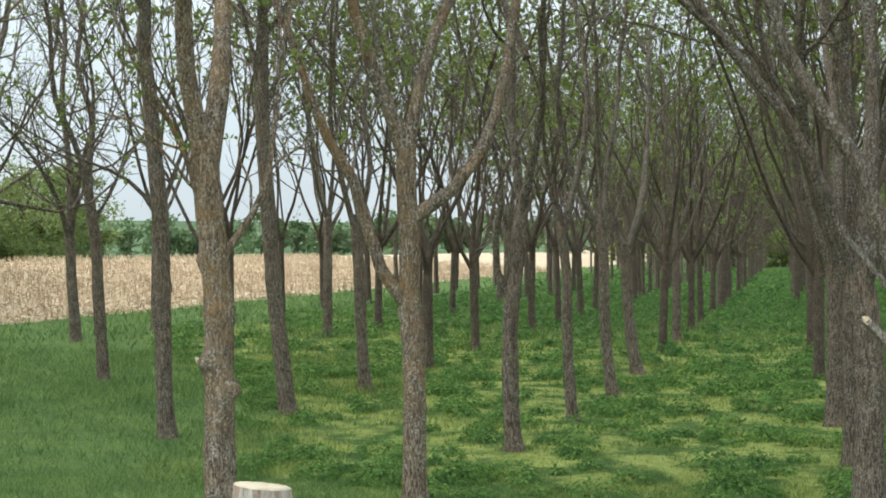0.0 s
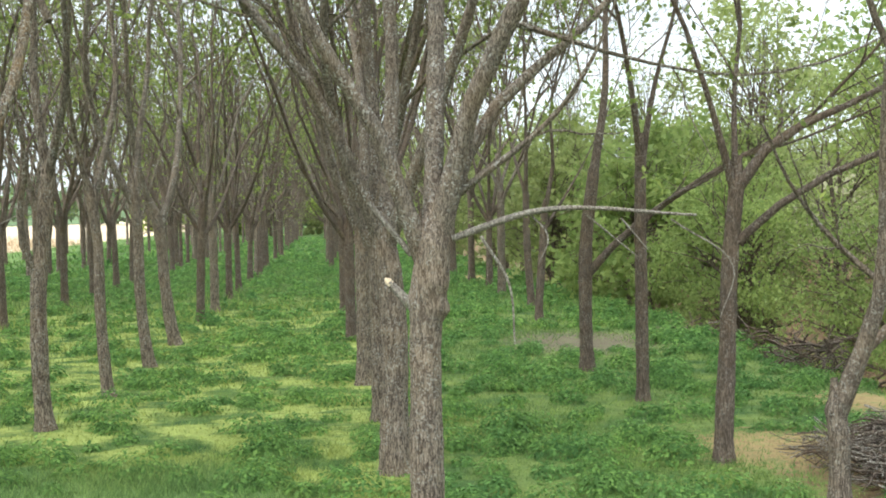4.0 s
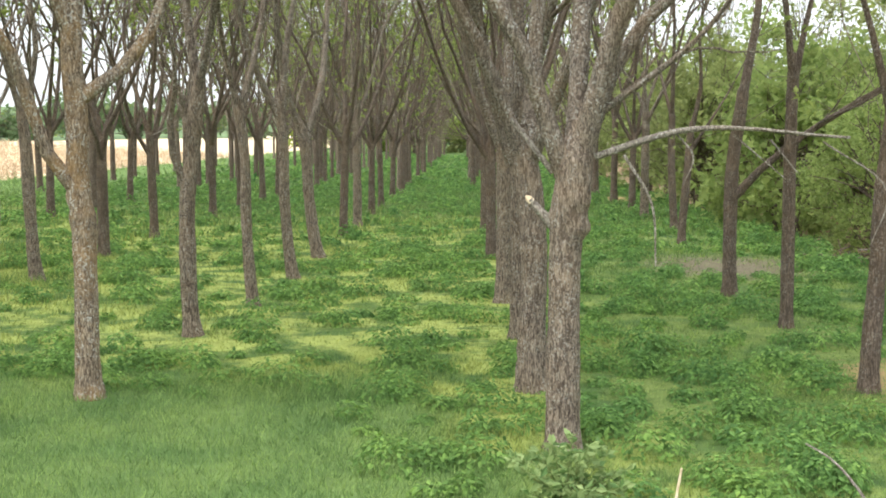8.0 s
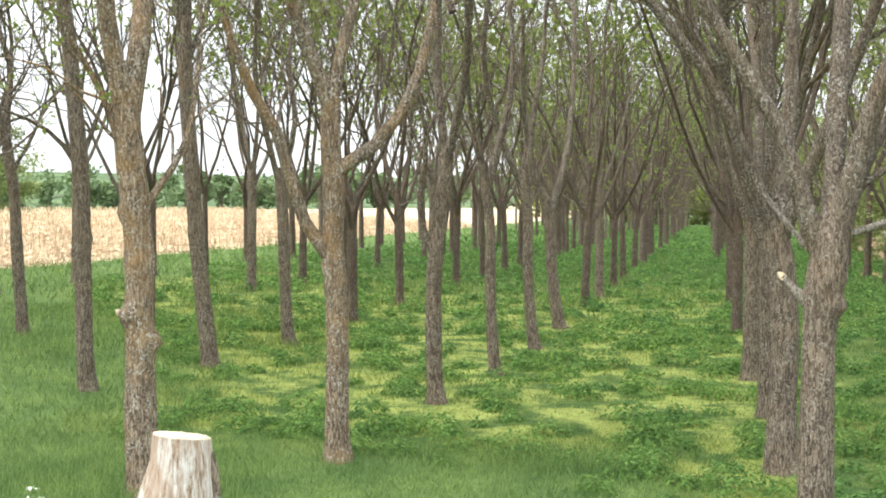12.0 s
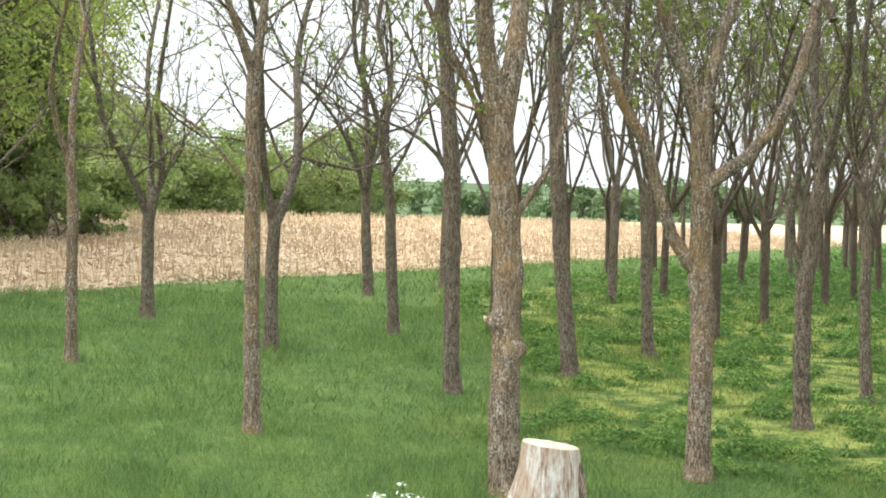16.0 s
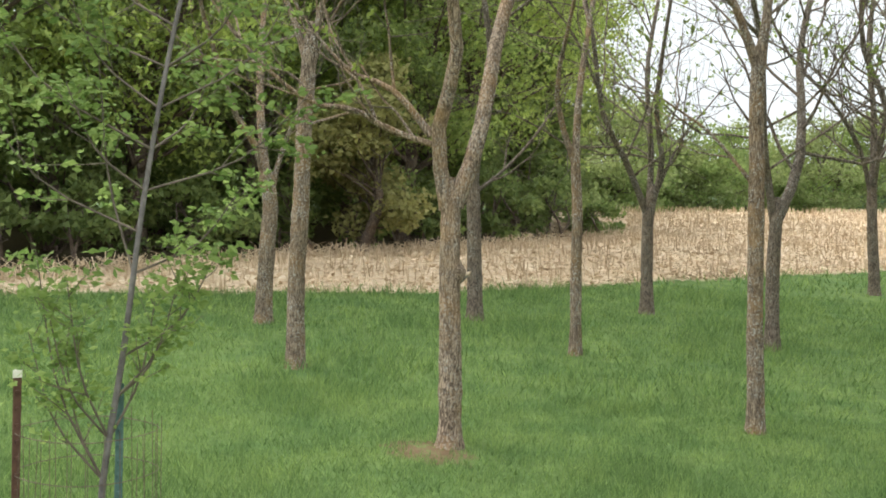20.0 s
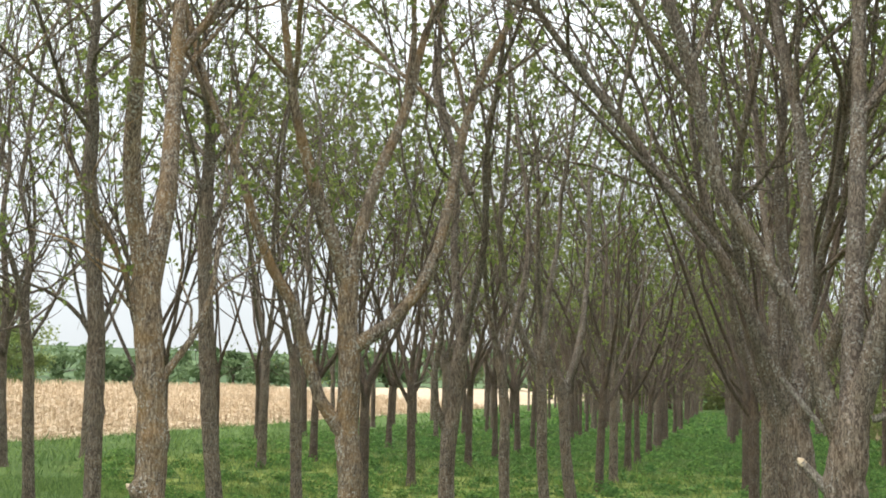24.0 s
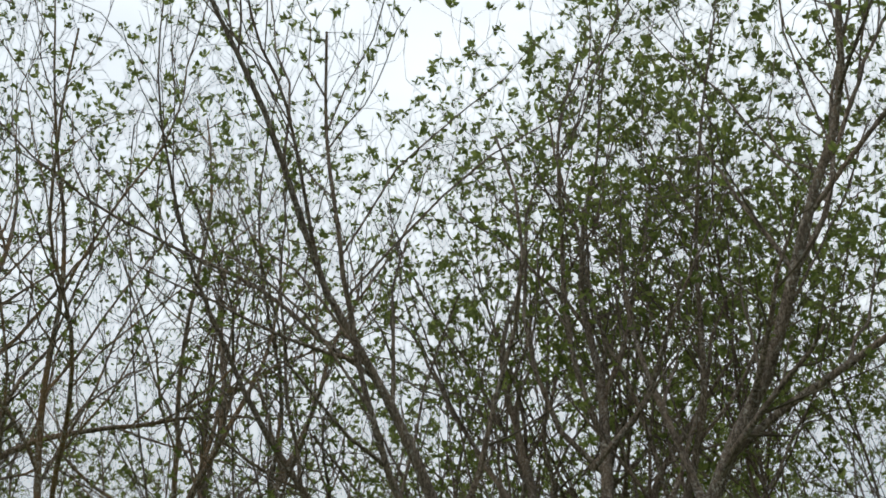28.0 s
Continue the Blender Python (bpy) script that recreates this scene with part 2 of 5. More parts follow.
def ground_material():
    m, n, l, b = material("ground_cover")
    col, patch, sep, wide, fine, band = grass_colour(n, l, tuple(0.72 * x for x in LAWN), tuple(0.6 * x for x in WEEDS))
    col = mix_node(n, l, patch, col, YELLOW)
    co = n.new("ShaderNodeTexCoord").outputs["Object"]
    grit = noise_node(n, l, co, 9, 6, 0.7)

    def spot(u, v, ru, rv, colour, base):
        du = math_node(n, l, "DIVIDE", math_node(n, l, "SUBTRACT", sep.outputs[0], u), ru)
        dv = math_node(n, l, "DIVIDE", math_node(n, l, "SUBTRACT", sep.outputs[1], v), rv)
        d = math_node(n, l, "ADD", math_node(n, l, "MULTIPLY", du, du), math_node(n, l, "MULTIPLY", dv, dv))
        d = math_node(n, l, "ADD", d, math_node(n, l, "MULTIPLY", math_node(n, l, "SUBTRACT", grit, 0.5), 5.0))
        return mix_node(n, l, ramp_node(n, l, d, [(0.3, (0.85,)), (1.0, (0.0,))]), base, colour)

    straw, soil, grey = (0.36, 0.25, 0.125), (0.19, 0.115, 0.075), (0.165, 0.128, 0.096)
    col = spot(3.25, 8.5, 0.85, 1.0, straw, col)
    col = spot(3.75, 7.4, 1.0, 0.9, soil, col)
    col = spot(3.3, 16.2, 1.15, 1.7, grey, col)
    col = spot(3.9, 33.0, 0.4, 1.6, straw, col)
    col = spot(-6.1, 5.15, 0.36, 0.3, soil, col)
    col = spot(4.6, 10.6, 0.5, 0.8, straw, col)
    # stubble field past the edge of the grass
    edge = math_node(n, l, "ADD", sep.outputs[0], math_node(n, l, "MULTIPLY", math_node(n, l, "SUBTRACT", fine, 0.5), 0.9))
    near_end = math_node(n, l, "SUBTRACT", 1.0, band(sep.outputs[1], 5.0, 12.0))
    edge = math_node(n, l, "ADD", edge, math_node(n, l, "MULTIPLY", near_end, 1.3))
    mp_ = n.new("ShaderNodeMapping")
    mp_.inputs["Scale"].default_value = (8.2, 0.9, 1)
    l.new(co, mp_.inputs["Vector"])
    rows_ = noise_node(n, l, mp_.outputs[0], 1.0, 5, 0.7)
    field = ramp_node(n, l, rows_, [(0.3, (0.42, 0.305, 0.20)), (0.5, (0.60, 0.465, 0.32)), (0.7, (0.72, 0.60, 0.44))])
    field = mix_node(n, l, ramp_node(n, l, wide, [(0.4, (0.0,)), (0.65, (0.55,))]), field, (0.50, 0.355, 0.225))
    col = mix_node(n, l, math_node(n, l, "SUBTRACT", 1.0, band(edge, -12.75, -12.45)), col, field)
    # past the crest a green valley
    col = mix_node(n, l, math_node(n, l, "SUBTRACT", 1.0, band(sep.outputs[0], -31, -29)), col, mix_node(n, l, ramp_node(n, l, noise_node(n, l, co, 0.03, 6, 0.7), [(0.42, (0.0,)), (0.55, (1.0,))]), (0.13, 0.18, 0.085), (0.075, 0.11, 0.055)))
    # leaf litter on the wood's floor, the canopy's shade put into its dark colour
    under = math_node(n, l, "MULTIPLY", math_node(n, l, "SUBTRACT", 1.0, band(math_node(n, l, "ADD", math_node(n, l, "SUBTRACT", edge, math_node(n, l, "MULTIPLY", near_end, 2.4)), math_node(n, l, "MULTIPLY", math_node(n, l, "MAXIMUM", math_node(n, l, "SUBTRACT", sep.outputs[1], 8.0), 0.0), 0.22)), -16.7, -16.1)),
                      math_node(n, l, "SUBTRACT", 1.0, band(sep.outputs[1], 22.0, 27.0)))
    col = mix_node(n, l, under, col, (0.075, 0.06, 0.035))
    # bare banks of the creek
    bank = math_node(n, l, "MULTIPLY", band(sep.outputs[0], 5.2, 6.0), math_node(n, l, "SUBTRACT", 1.0, band(sep.outputs[0], 9.6, 11.0)))
    col = mix_node(n, l, math_node(n, l, "MULTIPLY", bank, ramp_node(n, l, fine, [(0.35, (0.2,)), (0.55, (1.0,))])), col, (0.25, 0.165, 0.105))
    beyond = math_node(n, l, "MULTIPLY", band(sep.outputs[0], 9.6, 11.0), ramp_node(n, l, fine, [(0.3, (0.55,)), (0.6, (1.0,))]))
    col = mix_node(n, l, beyond, col, (0.17, 0.15, 0.085))
    mott = ramp_node(n, l, grit, [(0.3, (0.6, 0.6, 0.6)), (0.7, (1.25, 1.25, 1.25))])
    x = n.new("ShaderNodeMix")
    x.data_type, x.blend_type = "RGBA", "MULTIPLY"
    x.inputs["Factor"].default_value = 0.8
    l.new(col, x.inputs["A"])
    l.new(mott, x.inputs["B"])
    l.new(x.outputs["Result"], b.inputs["Base Color"])
    bump = n.new("ShaderNodeBump")
    bump.inputs["Strength"].default_value, bump.inputs["Distance"].default_value = 0.8, 0.06
    l.new(grit, bump.inputs["Height"])
    l.new(bump.outputs[0], b.inputs["Normal"])
    b.inputs["Roughness"].default_value = 1.0
    b.inputs["Specular IOR Level"].default_value = 0.05
    return m


def plain(name, a_, b_, scale=12.0, rough=0.8, metal=0.0, bump=0.3):
    m, n, l, b = material(name)
    co = n.new("ShaderNodeTexCoord").outputs["Object"]
    f = noise_node(n, l, co, scale, 6, 0.65)
    l.new(ramp_node(n, l, f, [(0.35, a_), (0.65, b_)]), b.inputs["Base Color"])
    b.inputs["Roughness"].default_value, b.inputs["Metallic"].default_value = rough, metal
    bp = n.new("ShaderNodeBump")
    bp.inputs["Strength"].default_value, bp.inputs["Distance"].default_value = bump, 0.01
    l.new(f, bp.inputs["Height"])
    l.new(bp.outputs[0], b.inputs["Normal"])
    return m


BARK = bark_material("grey_brown_bark", (0.085, 0.063, 0.049), (0.335, 0.268, 0.208), 0.4, 0.15)
LIMB_BARK = bark_material("lichen_spotted_limb_bark", (0.085, 0.065, 0.05), (0.32, 0.262, 0.208), 0.6, 0.15, 0.8)
BARK_PALE = bark_material("pale_brown_bark", (0.10, 0.07, 0.05), (0.53, 0.41, 0.30), 0.5, 0.6)
BARK_RUSTY = bark_material("rusty_lichen_bark", (0.10, 0.07, 0.05), (0.42, 0.33, 0.24), 0.75, 0.7)
# dark bark; on the filler rows its darkness is canopy shade put into colour
BARK_DARK = bark_material("dark_and_shaded_bark", (0.09, 0.066, 0.052), (0.195, 0.149, 0.115), 0.25, 0.15)
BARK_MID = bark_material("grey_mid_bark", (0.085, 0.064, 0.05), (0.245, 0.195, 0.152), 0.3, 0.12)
DEADWOOD = bark_material("grey_dead_wood", (0.17, 0.14, 0.115), (0.42, 0.37, 0.31), 0.6, 0.1, 0.7)
TWIG = plain("twig_bark", (0.085, 0.068, 0.053), (0.185, 0.15, 0.115), 9.0, 0.9)
PALE_WOOD = plain("pale_bare_wood", (0.40, 0.29, 0.18), (0.66, 0.55, 0.40), 18.0, 0.8)
SPRING_LEAF = leaf_material("young_leaf", (0.145, 0.195, 0.055), (0.39, 0.445, 0.125), 0.55)
WOOD_LEAF = leaf_material("woodland_leaf", (0.275, 0.37, 0.11), (0.50, 0.58, 0.18), 0.7, 0.6)
BRIGHT_LEAF = leaf_material("bright_leaf", (0.28, 0.37, 0.09), (0.54, 0.62, 0.17), 0.7, 0.6)
# cedar green; on the undergrowth its darkness is shade put into the colour
DARK_LEAF = leaf_material("cedar_and_shaded_leaf", (0.15, 0.205, 0.07), (0.31, 0.375, 0.12), 0.55, 0.6)
BROWN_LEAF = leaf_material("bronze_leaf", (0.23, 0.225, 0.08), (0.40, 0.38, 0.145), 0.45, 0.6)
OLIVE_LEAF = leaf_material("olive_brush_leaf", (0.21, 0.25, 0.09), (0.41, 0.45, 0.175), 0.55, 0.6)
SAPLING_LEAF = leaf_material("sapling_leaf", (0.14, 0.225, 0.055), (0.38, 0.48, 0.15), 0.5, 2.0)
BRUSH_LEAF = leaf_material("brush_leaf", (0.18, 0.25, 0.075), (0.39, 0.46, 0.15), 0.6, 0.6)
SHRUB_LEAF = leaf_material("pale_shrub_leaf", (0.11, 0.20, 0.06), (0.40, 0.48, 0.20), 0.35, 3.0)
GRASS = blade_material("grass_blade", LAWN, WEEDS, YELLOW, 0.9, 0.75)
WEED = blade_material("weed_leaf", (0.185, 0.30, 0.08), (0.172, 0.288, 0.075), (0.185, 0.295, 0.076), 0.3, 0.8)
# brighter copy of young_leaf: sunlight on the lawn trees put into the colour
SUNLIT_TREE_LEAF = leaf_material("sunlit_young_leaf", (0.20, 0.28, 0.06), (0.46, 0.54, 0.13), 0.6)
STRAW = leaf_material("maize_stubble", (0.42, 0.30, 0.18), (0.88, 0.73, 0.53), 0.15)
# distance haze put into the far trees' duller leaf colour
HAZY_LEAF = leaf_material("hazed_far_leaf", (0.11, 0.165, 0.075), (0.21, 0.28, 0.12), 0.4, 0.2)


# ---- builders ----
def mesh_data(name, verts, faces, mat, rounded=True):
    me = bpy.data.meshes.new(name)
    verts, faces = np.asarray(verts, np.float32), np.asarray(faces, np.int32)
    k = faces.shape[1]
    me.vertices.add(len(verts))
    me.vertices.foreach_set("co", verts.ravel())
    me.loops.add(faces.size)
    me.loops.foreach_set("vertex_index", faces.ravel())
    me.polygons.add(len(faces))
    me.polygons.foreach_set("loop_start", np.arange(0, faces.size, k, dtype=np.int32))
    me.polygons.foreach_set("use_smooth", np.full(len(faces), rounded))
    me.update(calc_edges=True)
    me.materials.append(mat)
    return me


def part(name, data, parent, label=""):
    ob = new(name, data)
    ob.parent = parent
    return tagged(ob, label)


def tubes(P, R, sides, rough=0.0, rng=None):
    """Round rods along M curves of K points each, of the radii R; returns corners and four-sided faces."""
    P, R = np.asarray(P, float), np.asarray(R, float)
    M, K, _ = P.shape
    T = np.gradient(P, axis=1)
    T /= np.linalg.norm(T, axis=2, keepdims=True) + 1e-9
    mean = T.mean(1)
    ref = np.where(np.abs(mean[:, 2:3]) > 0.8, [[1.0, 0.13, 0.0]], [[0.0, 0.11, 1.0]])[:, None, :]
    N = np.cross(T, ref)
    N /= np.linalg.norm(N, axis=2, keepdims=True) + 1e-9
    B = np.cross(T, N)
    ang = np.linspace(0, 2 * np.pi, sides, endpoint=False)
    rr = R[:, :, None] * (1 + (rough * rng.standard_normal((M, K, sides)) if rough else 0))
    V = P[:, :, None, :] + rr[..., None] * (np.cos(ang)[:, None] * N[:, :, None, :] + np.sin(ang)[:, None] * B[:, :, None, :])
    idx = np.arange(M * K * sides).reshape(M, K, sides)
    nxt = np.roll(idx, -1, axis=2)
    F = np.stack([idx[:, :-1], nxt[:, :-1], nxt[:, 1:], idx[:, 1:]], -1).reshape(-1, 4)
    return V.reshape(-1, 3), F


def join(*lots):
    vs, fs, o = [], [], 0
    for v, f in lots:
        vs.append(v)
        fs.append(f + o)
        o += len(v)
    return np.concatenate(vs), np.concatenate(fs)


def resample(pts, k):
    """A smooth curve of k points through the given ones."""
    p = np.asarray(pts, float)
    if len(p) > 2:
        fine = []
        q = np.vstack([2 * p[0] - p[1], p, 2 * p[-1] - p[-2]])
        for i in range(1, len(q) - 2):
            for t in np.linspace(0, 1, 8, endpoint=False):
                a0, a1, a2, a3 = q[i - 1:i + 3]
                d01, d12, d23 = (np.linalg.norm(y - x) + 1e-6 for x, y in ((a0, a1), (a1, a2), (a2, a3)))
                m1 = d12 * ((a1 - a0) / d01 * d12 + (a2 - a1) / d12 * d01) / (d01 + d12)
                m2 = d12 * ((a2 - a1) / d12 * d23 + (a3 - a2) / d23 * d12) / (d12 + d23)
                fine.append((2 * t ** 3 - 3 * t * t + 1) * a1 + (t ** 3 - 2 * t * t + t) * m1 + (3 * t * t - 2 * t ** 3) * a2 + (t ** 3 - t * t) * m2)
        fine.append(p[-1])
        p = np.array(fine)
    s = np.concatenate([[0], np.cumsum(np.linalg.norm(np.diff(p, axis=0), axis=1))])
    w = np.linspace(0, s[-1], k)
    return np.stack([np.interp(w, s, p[:, i]) for i in range(p.shape[1])], -1)


def unit(x):
    return x / (np.linalg.norm(x, axis=-1, keepdims=True) + 1e-9)


def grow(P, R, n, lo, hi, length, spread, up, k, thin, rng, wiggle=0.12, skew=1.0):
    """n side shoots on each of M curves: they leave at a slant, bend upward and taper."""
    M, K, _ = P.shape
    t = lo + (hi - lo) * ((np.arange(n)[None, :] + rng.random((M, n))) / n) ** skew
    f = t * (K - 1)
    i = np.minimum(f.astype(int), K - 2)
    w = (f - i)[..., None]
    m = np.arange(M)[:, None]
    pos = P[m, i] * (1 - w) + P[m, i + 1] * w
    tan = unit(P[m, i + 1] - P[m, i])
    rad = R[m, i] * (1 - w[..., 0]) + R[m, i + 1] * w[..., 0]
    side = rng.standard_normal((M, n, 3))
    side = unit(side - (side * tan).sum(-1, keepdims=True) * tan)
    ang = np.radians(spread) * (0.7 + 0.6 * rng.random((M, n, 1)))
    d = unit(tan * np.cos(ang) + side * np.sin(ang))
    L = length[0] + (length[1] - length[0]) * rng.random((M, n, 1)) * (1.15 - 0.6 * t[..., None])
    pts, p = [pos], pos
    for _ in range(k - 1):
        d = unit(d + np.array([0, 0, up / (k - 1)]) + wiggle * rng.standard_normal(d.shape))
        p = p + d * L / (k - 1)
        pts.append(p)
    C = np.stack(pts, 2).reshape(M * n, k, 3)
    r0 = np.maximum(np.minimum(rad * thin, rad * 0.9), 0.0022).reshape(-1, 1)
    return C, r0 * np.linspace(1, 0.35, k)[None, :]


def leaf_quads(at, axis, size, rng, width=0.23):
    """One folded kite-shaped leaf at each place, along its axis."""
    axis = unit(axis)
    side = unit(np.cross(axis, rng.standard_normal(axis.shape)))
    L = size[:, None]
    mid = at + 0.5 * L * axis + np.cross(side, axis) * L * 0.08
    V = np.stack([at, mid + side * L * width, at + axis * L, mid - side * L * width], 1)
    return V.reshape(-1, 3), np.arange(len(at) * 4).reshape(-1, 4)


def leaf_tips(at, axis, size, rng, width=0.32):
    """Three-cornered leaves for foliage that stays far off."""
    axis = unit(axis)
    side = unit(np.cross(axis, rng.standard_normal(axis.shape)))
    L = size[:, None]
    V = np.stack([at - side * L * width, at + side * L * width, at + axis * L], 1)
    return V.reshape(-1, 3), np.arange(len(at) * 3).reshape(-1, 3)


def tufts(tips, dirs, per, size, rng, far=False):
    """Small fans of young leaves at twig ends."""
    at = np.repeat(tips, per, 0) + rng.standard_normal((len(tips) * per, 3)) * size * 0.15
    ax = np.repeat(unit(dirs), per, 0) * 0.5 + unit(rng.standard_normal((len(tips) * per, 3))) * 0.8 + np.array([0, 0, -0.05])
    return (leaf_tips if far else leaf_quads)(at, ax, size * (0.6 + 0.8 * rng.random(len(at))), rng)


def crown(limbs, radii, rng, n1=7, n2=5, n3=3, leaf=0.046, per=5, along=0.08, far=False, wide=36, low=0.06, lengths=((0.9, 2.6), (0.35, 0.9), (0.1, 0.3)), full=0.42):
    """Branches, twigs and leaf tufts on the given limbs (curves of equal point number)."""
    b1, r1 = grow(limbs, radii, n1, low, 0.95, lengths[0], wide, 0.66, 7, 0.42 if wide > 50 else 0.55, rng, 0.18, 1.7 if wide > 50 else 1.0)
    b2, r2 = grow(b1, r1, n2, 0.2, 1.0, lengths[1], 48, 0.5, 3 if far else 5, 0.6, rng, 0.2 if far else 0.3)
    b2b, r2b = grow(limbs, radii, n2 + 2, 0.45, 1.0, lengths[1], 50, 0.5, 3 if far else 5, 0.3, rng, 0.16 if far else 0.3)
    b2, r2 = np.concatenate([b2, b2b]), np.concatenate([r2, r2b])
    b3, r3 = grow(b2, r2, n3, 0.3, 1.0, lengths[2], 45, 0.5, 2 if far else 3, 0.7, rng, 0.15 if far else 0.3)
    tips = np.concatenate([b3[:, -1], b2[:, -1], b3[rng.random(len(b3)) < along][:, 0]])
    dirs = np.concatenate([b3[:, -1] - b3[:, 0], b2[:, -1] - b2[:, -2], rng.standard_normal((len(tips) - len(b3) - len(b2), 3))])
    keep = rng.random(len(tips)) < full
    return (b1, r1), (b2, r2), (b3, r3), tufts(tips[keep], dirs[keep], per, leaf, rng, far)


# ---- ground: one sheet to the horizon ----
def build_ground():
    fine_u = np.concatenate([[-900, -500, -300, -200, -140, -100, -75, -60, -50], np.arange(-44, -14, 1.0), np.arange(-14, 14, 0.4),
                             np.arange(14, 30, 1.5), [34, 40, 50, 65, 90, 130, 200, 300, 500, 900]])
    fine_v = np.concatenate([[-900, -400, -200, -100, -60, -40, -28, -20, -15], np.arange(-10, 30, 0.4), np.arange(30, 70, 1.5),
                             [75, 85, 100, 120, 150, 200, 300, 500, 900]])
    U, W = np.meshgrid(fine_u, fine_v, indexing="ij")
    Z = ground_z(U, W)
    V = np.stack([U, W, Z], -1).reshape(-1, 3)
    i = np.arange(len(fine_u) * len(fine_v)).reshape(len(fine_u), len(fine_v))
    F = np.stack([i[:-1, :-1], i[1:, :-1], i[1:, 1:], i[:-1, 1:]], -1).reshape(-1, 4)
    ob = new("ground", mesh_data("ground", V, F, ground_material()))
    ob.rotation_euler.z = ROW
    tagged(ob, "green grass and weeds beside a tan stubble field", "ground", kind="structure")


build_ground()


# ---- the planted trees ----
UP = np.array([0.0, 0.0, 1.0])


def extend(pts, top, rng, sway=0.16):
    """Carry a limb on upward to the height top."""
    p = [np.asarray(q, float) for q in pts]
    d = unit(p[-1] - p[-2])
    out = unit(np.array([p[-1][0], p[-1][1], 0.0]) + 1e-6)
    while p[-1][2] < top and len(p) < 26:
        d = unit(d + 0.22 * UP + 0.05 * out + sway * rng.standard_normal(3) * np.array([1, 1, 0.4]))
        p.append(p[-1] + d * 0.5)
    return p


def orchard_tree(x, y, r, trunk, limbs, seed, height=8.6, rich=1.0, bark=None, sides=18, label="", singly=False, knobs=()):
    """trunk: (across, height) from the ground to the fork; limbs: (dead, thick, thin, [(across, height)])."""
    rng = np.random.default_rng(seed)
    bark = bark or BARK
    u, v = x * math.cos(ROW) + y * math.sin(ROW), -x * math.sin(ROW) + y * math.cos(ROW)
    d = math.hypot(x, y)
    across, deep = np.array([y / d, -x / d, 0]), np.array([x / d, y / d, 0])
    root = new("tree")
    root.location = (x, y, float(ground_z(u, v)))
    tagged(root, label or "slender planted tree with grey lichen-spotted bark and young leaves", "tree", group="trees planted in rows")
    T = [0 * across + UP * -0.08] + [across * trunk[0][0] * 0.5 + UP * 0.12] + [across * a_ + UP * z_ for a_, z_ in trunk if z_ > 0.2]
    T.append(T[-1] + (T[-1] - T[-2]) * 0.2 / (np.linalg.norm(T[-1] - T[-2]) + 1e-6))
    k = 56 if sides > 14 else (30 if sides > 12 else 16)
    C = resample(T, k)
    h = np.clip(C[:, 2] / max(C[-1, 2], 0.1), 0, 1)
    lean = 0.16 if len([L for L in limbs if not L[0]]) else 0.3
    R = r * (1.0 - lean * h) * (1 + 0.35 * np.exp(-np.maximum(C[:, 2], 0) / 0.10)) * (1 + 0.035 * np.interp(np.linspace(0, 9, k), np.arange(10), rng.standard_normal(10)))
    R *= 1 - 0.6 * np.clip((C[:, 2] - trunk[-1][1] - 0.02) / 0.16, 0, 1)
    TV, TF = tubes(C[None], R[None], sides, 0.022, rng)
    axis = np.repeat(C, sides, 0)
    out = unit(TV - axis)
    for kz, ks, size, *wide in knobs:
        face = np.clip(out @ across * ks, 0, 1) ** 1.5 if ks else 1.0
        TV = TV + out * (size * face * np.exp(-((axis[:, 2] - kz) / (wide[0] if wide else 0.045)) ** 2))[:, None]
    part("trunk", mesh_data("trunk", TV, TF, bark), root)
    live, rads, thin_l, thin_r, owners, thin_o = [], [], [], [], [], []
    top_z = trunk[-1][1]
    alive = [L for L in limbs if not L[0]]
    if not alive or max(L[3][0][1] for L in alive) < top_z - 0.3:
        limbs = limbs + [(False, r * 0.82, r * 0.6, [trunk[-1], (trunk[-1][0] + 0.02, top_z + 0.4), (trunk[-1][0] - 0.02, top_z + 0.9)])]
    for i, (dead, r0, r1, pts) in enumerate(limbs):
        slope = rng.uniform(0.12, 0.42) * (1 if i % 2 else -1) * (0.3 if dead else 1.0)
        base = pts[0]
        P3, run = [], 0.0
        for j, (a_, z_) in enumerate(pts):
            if j:
                run += math.hypot(a_ - pts[j - 1][0], z_ - pts[j - 1][1])
            P3.append(across * a_ + UP * z_ + deep * slope * run * min(1, run))
        main = r0 > 0.36 * r and not dead
        n_traced = len(P3)
        if not dead:
            P3 = extend(P3, height * rng.uniform(0.85, 1.08) if main else P3[-1][2] + rng.uniform(0.3, 0.9), rng)
        lk = (24 if main else 16) if sides > 14 else (16 if main else 10)
        Cl = resample(P3, lk)
        s = np.linspace(0, 1, lk)
        L_all = np.sum(np.linalg.norm(np.diff(np.array(P3), axis=0), axis=1))
        L_tr = np.sum(np.linalg.norm(np.diff(np.array(P3[:n_traced]), axis=0), axis=1))
        cut = np.clip(L_tr / max(L_all, 1e-6), 0.05, 1.0)
        Rl = np.where(s < cut, r0 + (r1 - r0) * s / cut, 0.004 + (r1 - 0.004) * np.clip(1 - (s - cut) / max(1 - cut, 1e-6), 0, 1) ** 1.4)
        if not dead:
            Rl[0] *= 1.12
        Rl = np.maximum(Rl, 0.003) * (1 + 0.05 * np.interp(np.linspace(0, 7, lk), np.arange(8), rng.standard_normal(8)))
        ls = (10 if r0 > 0.02 else 7) if sides > 14 else 6
        lo_ = part("dead_branch" if dead else "limb", mesh_data("limb", *tubes(Cl[None], Rl[None], ls, 0.03, rng), DEADWOOD if dead else (LIMB_BARK if bark is BARK else bark)), root,
             "bare grey broken branch" if dead else "")
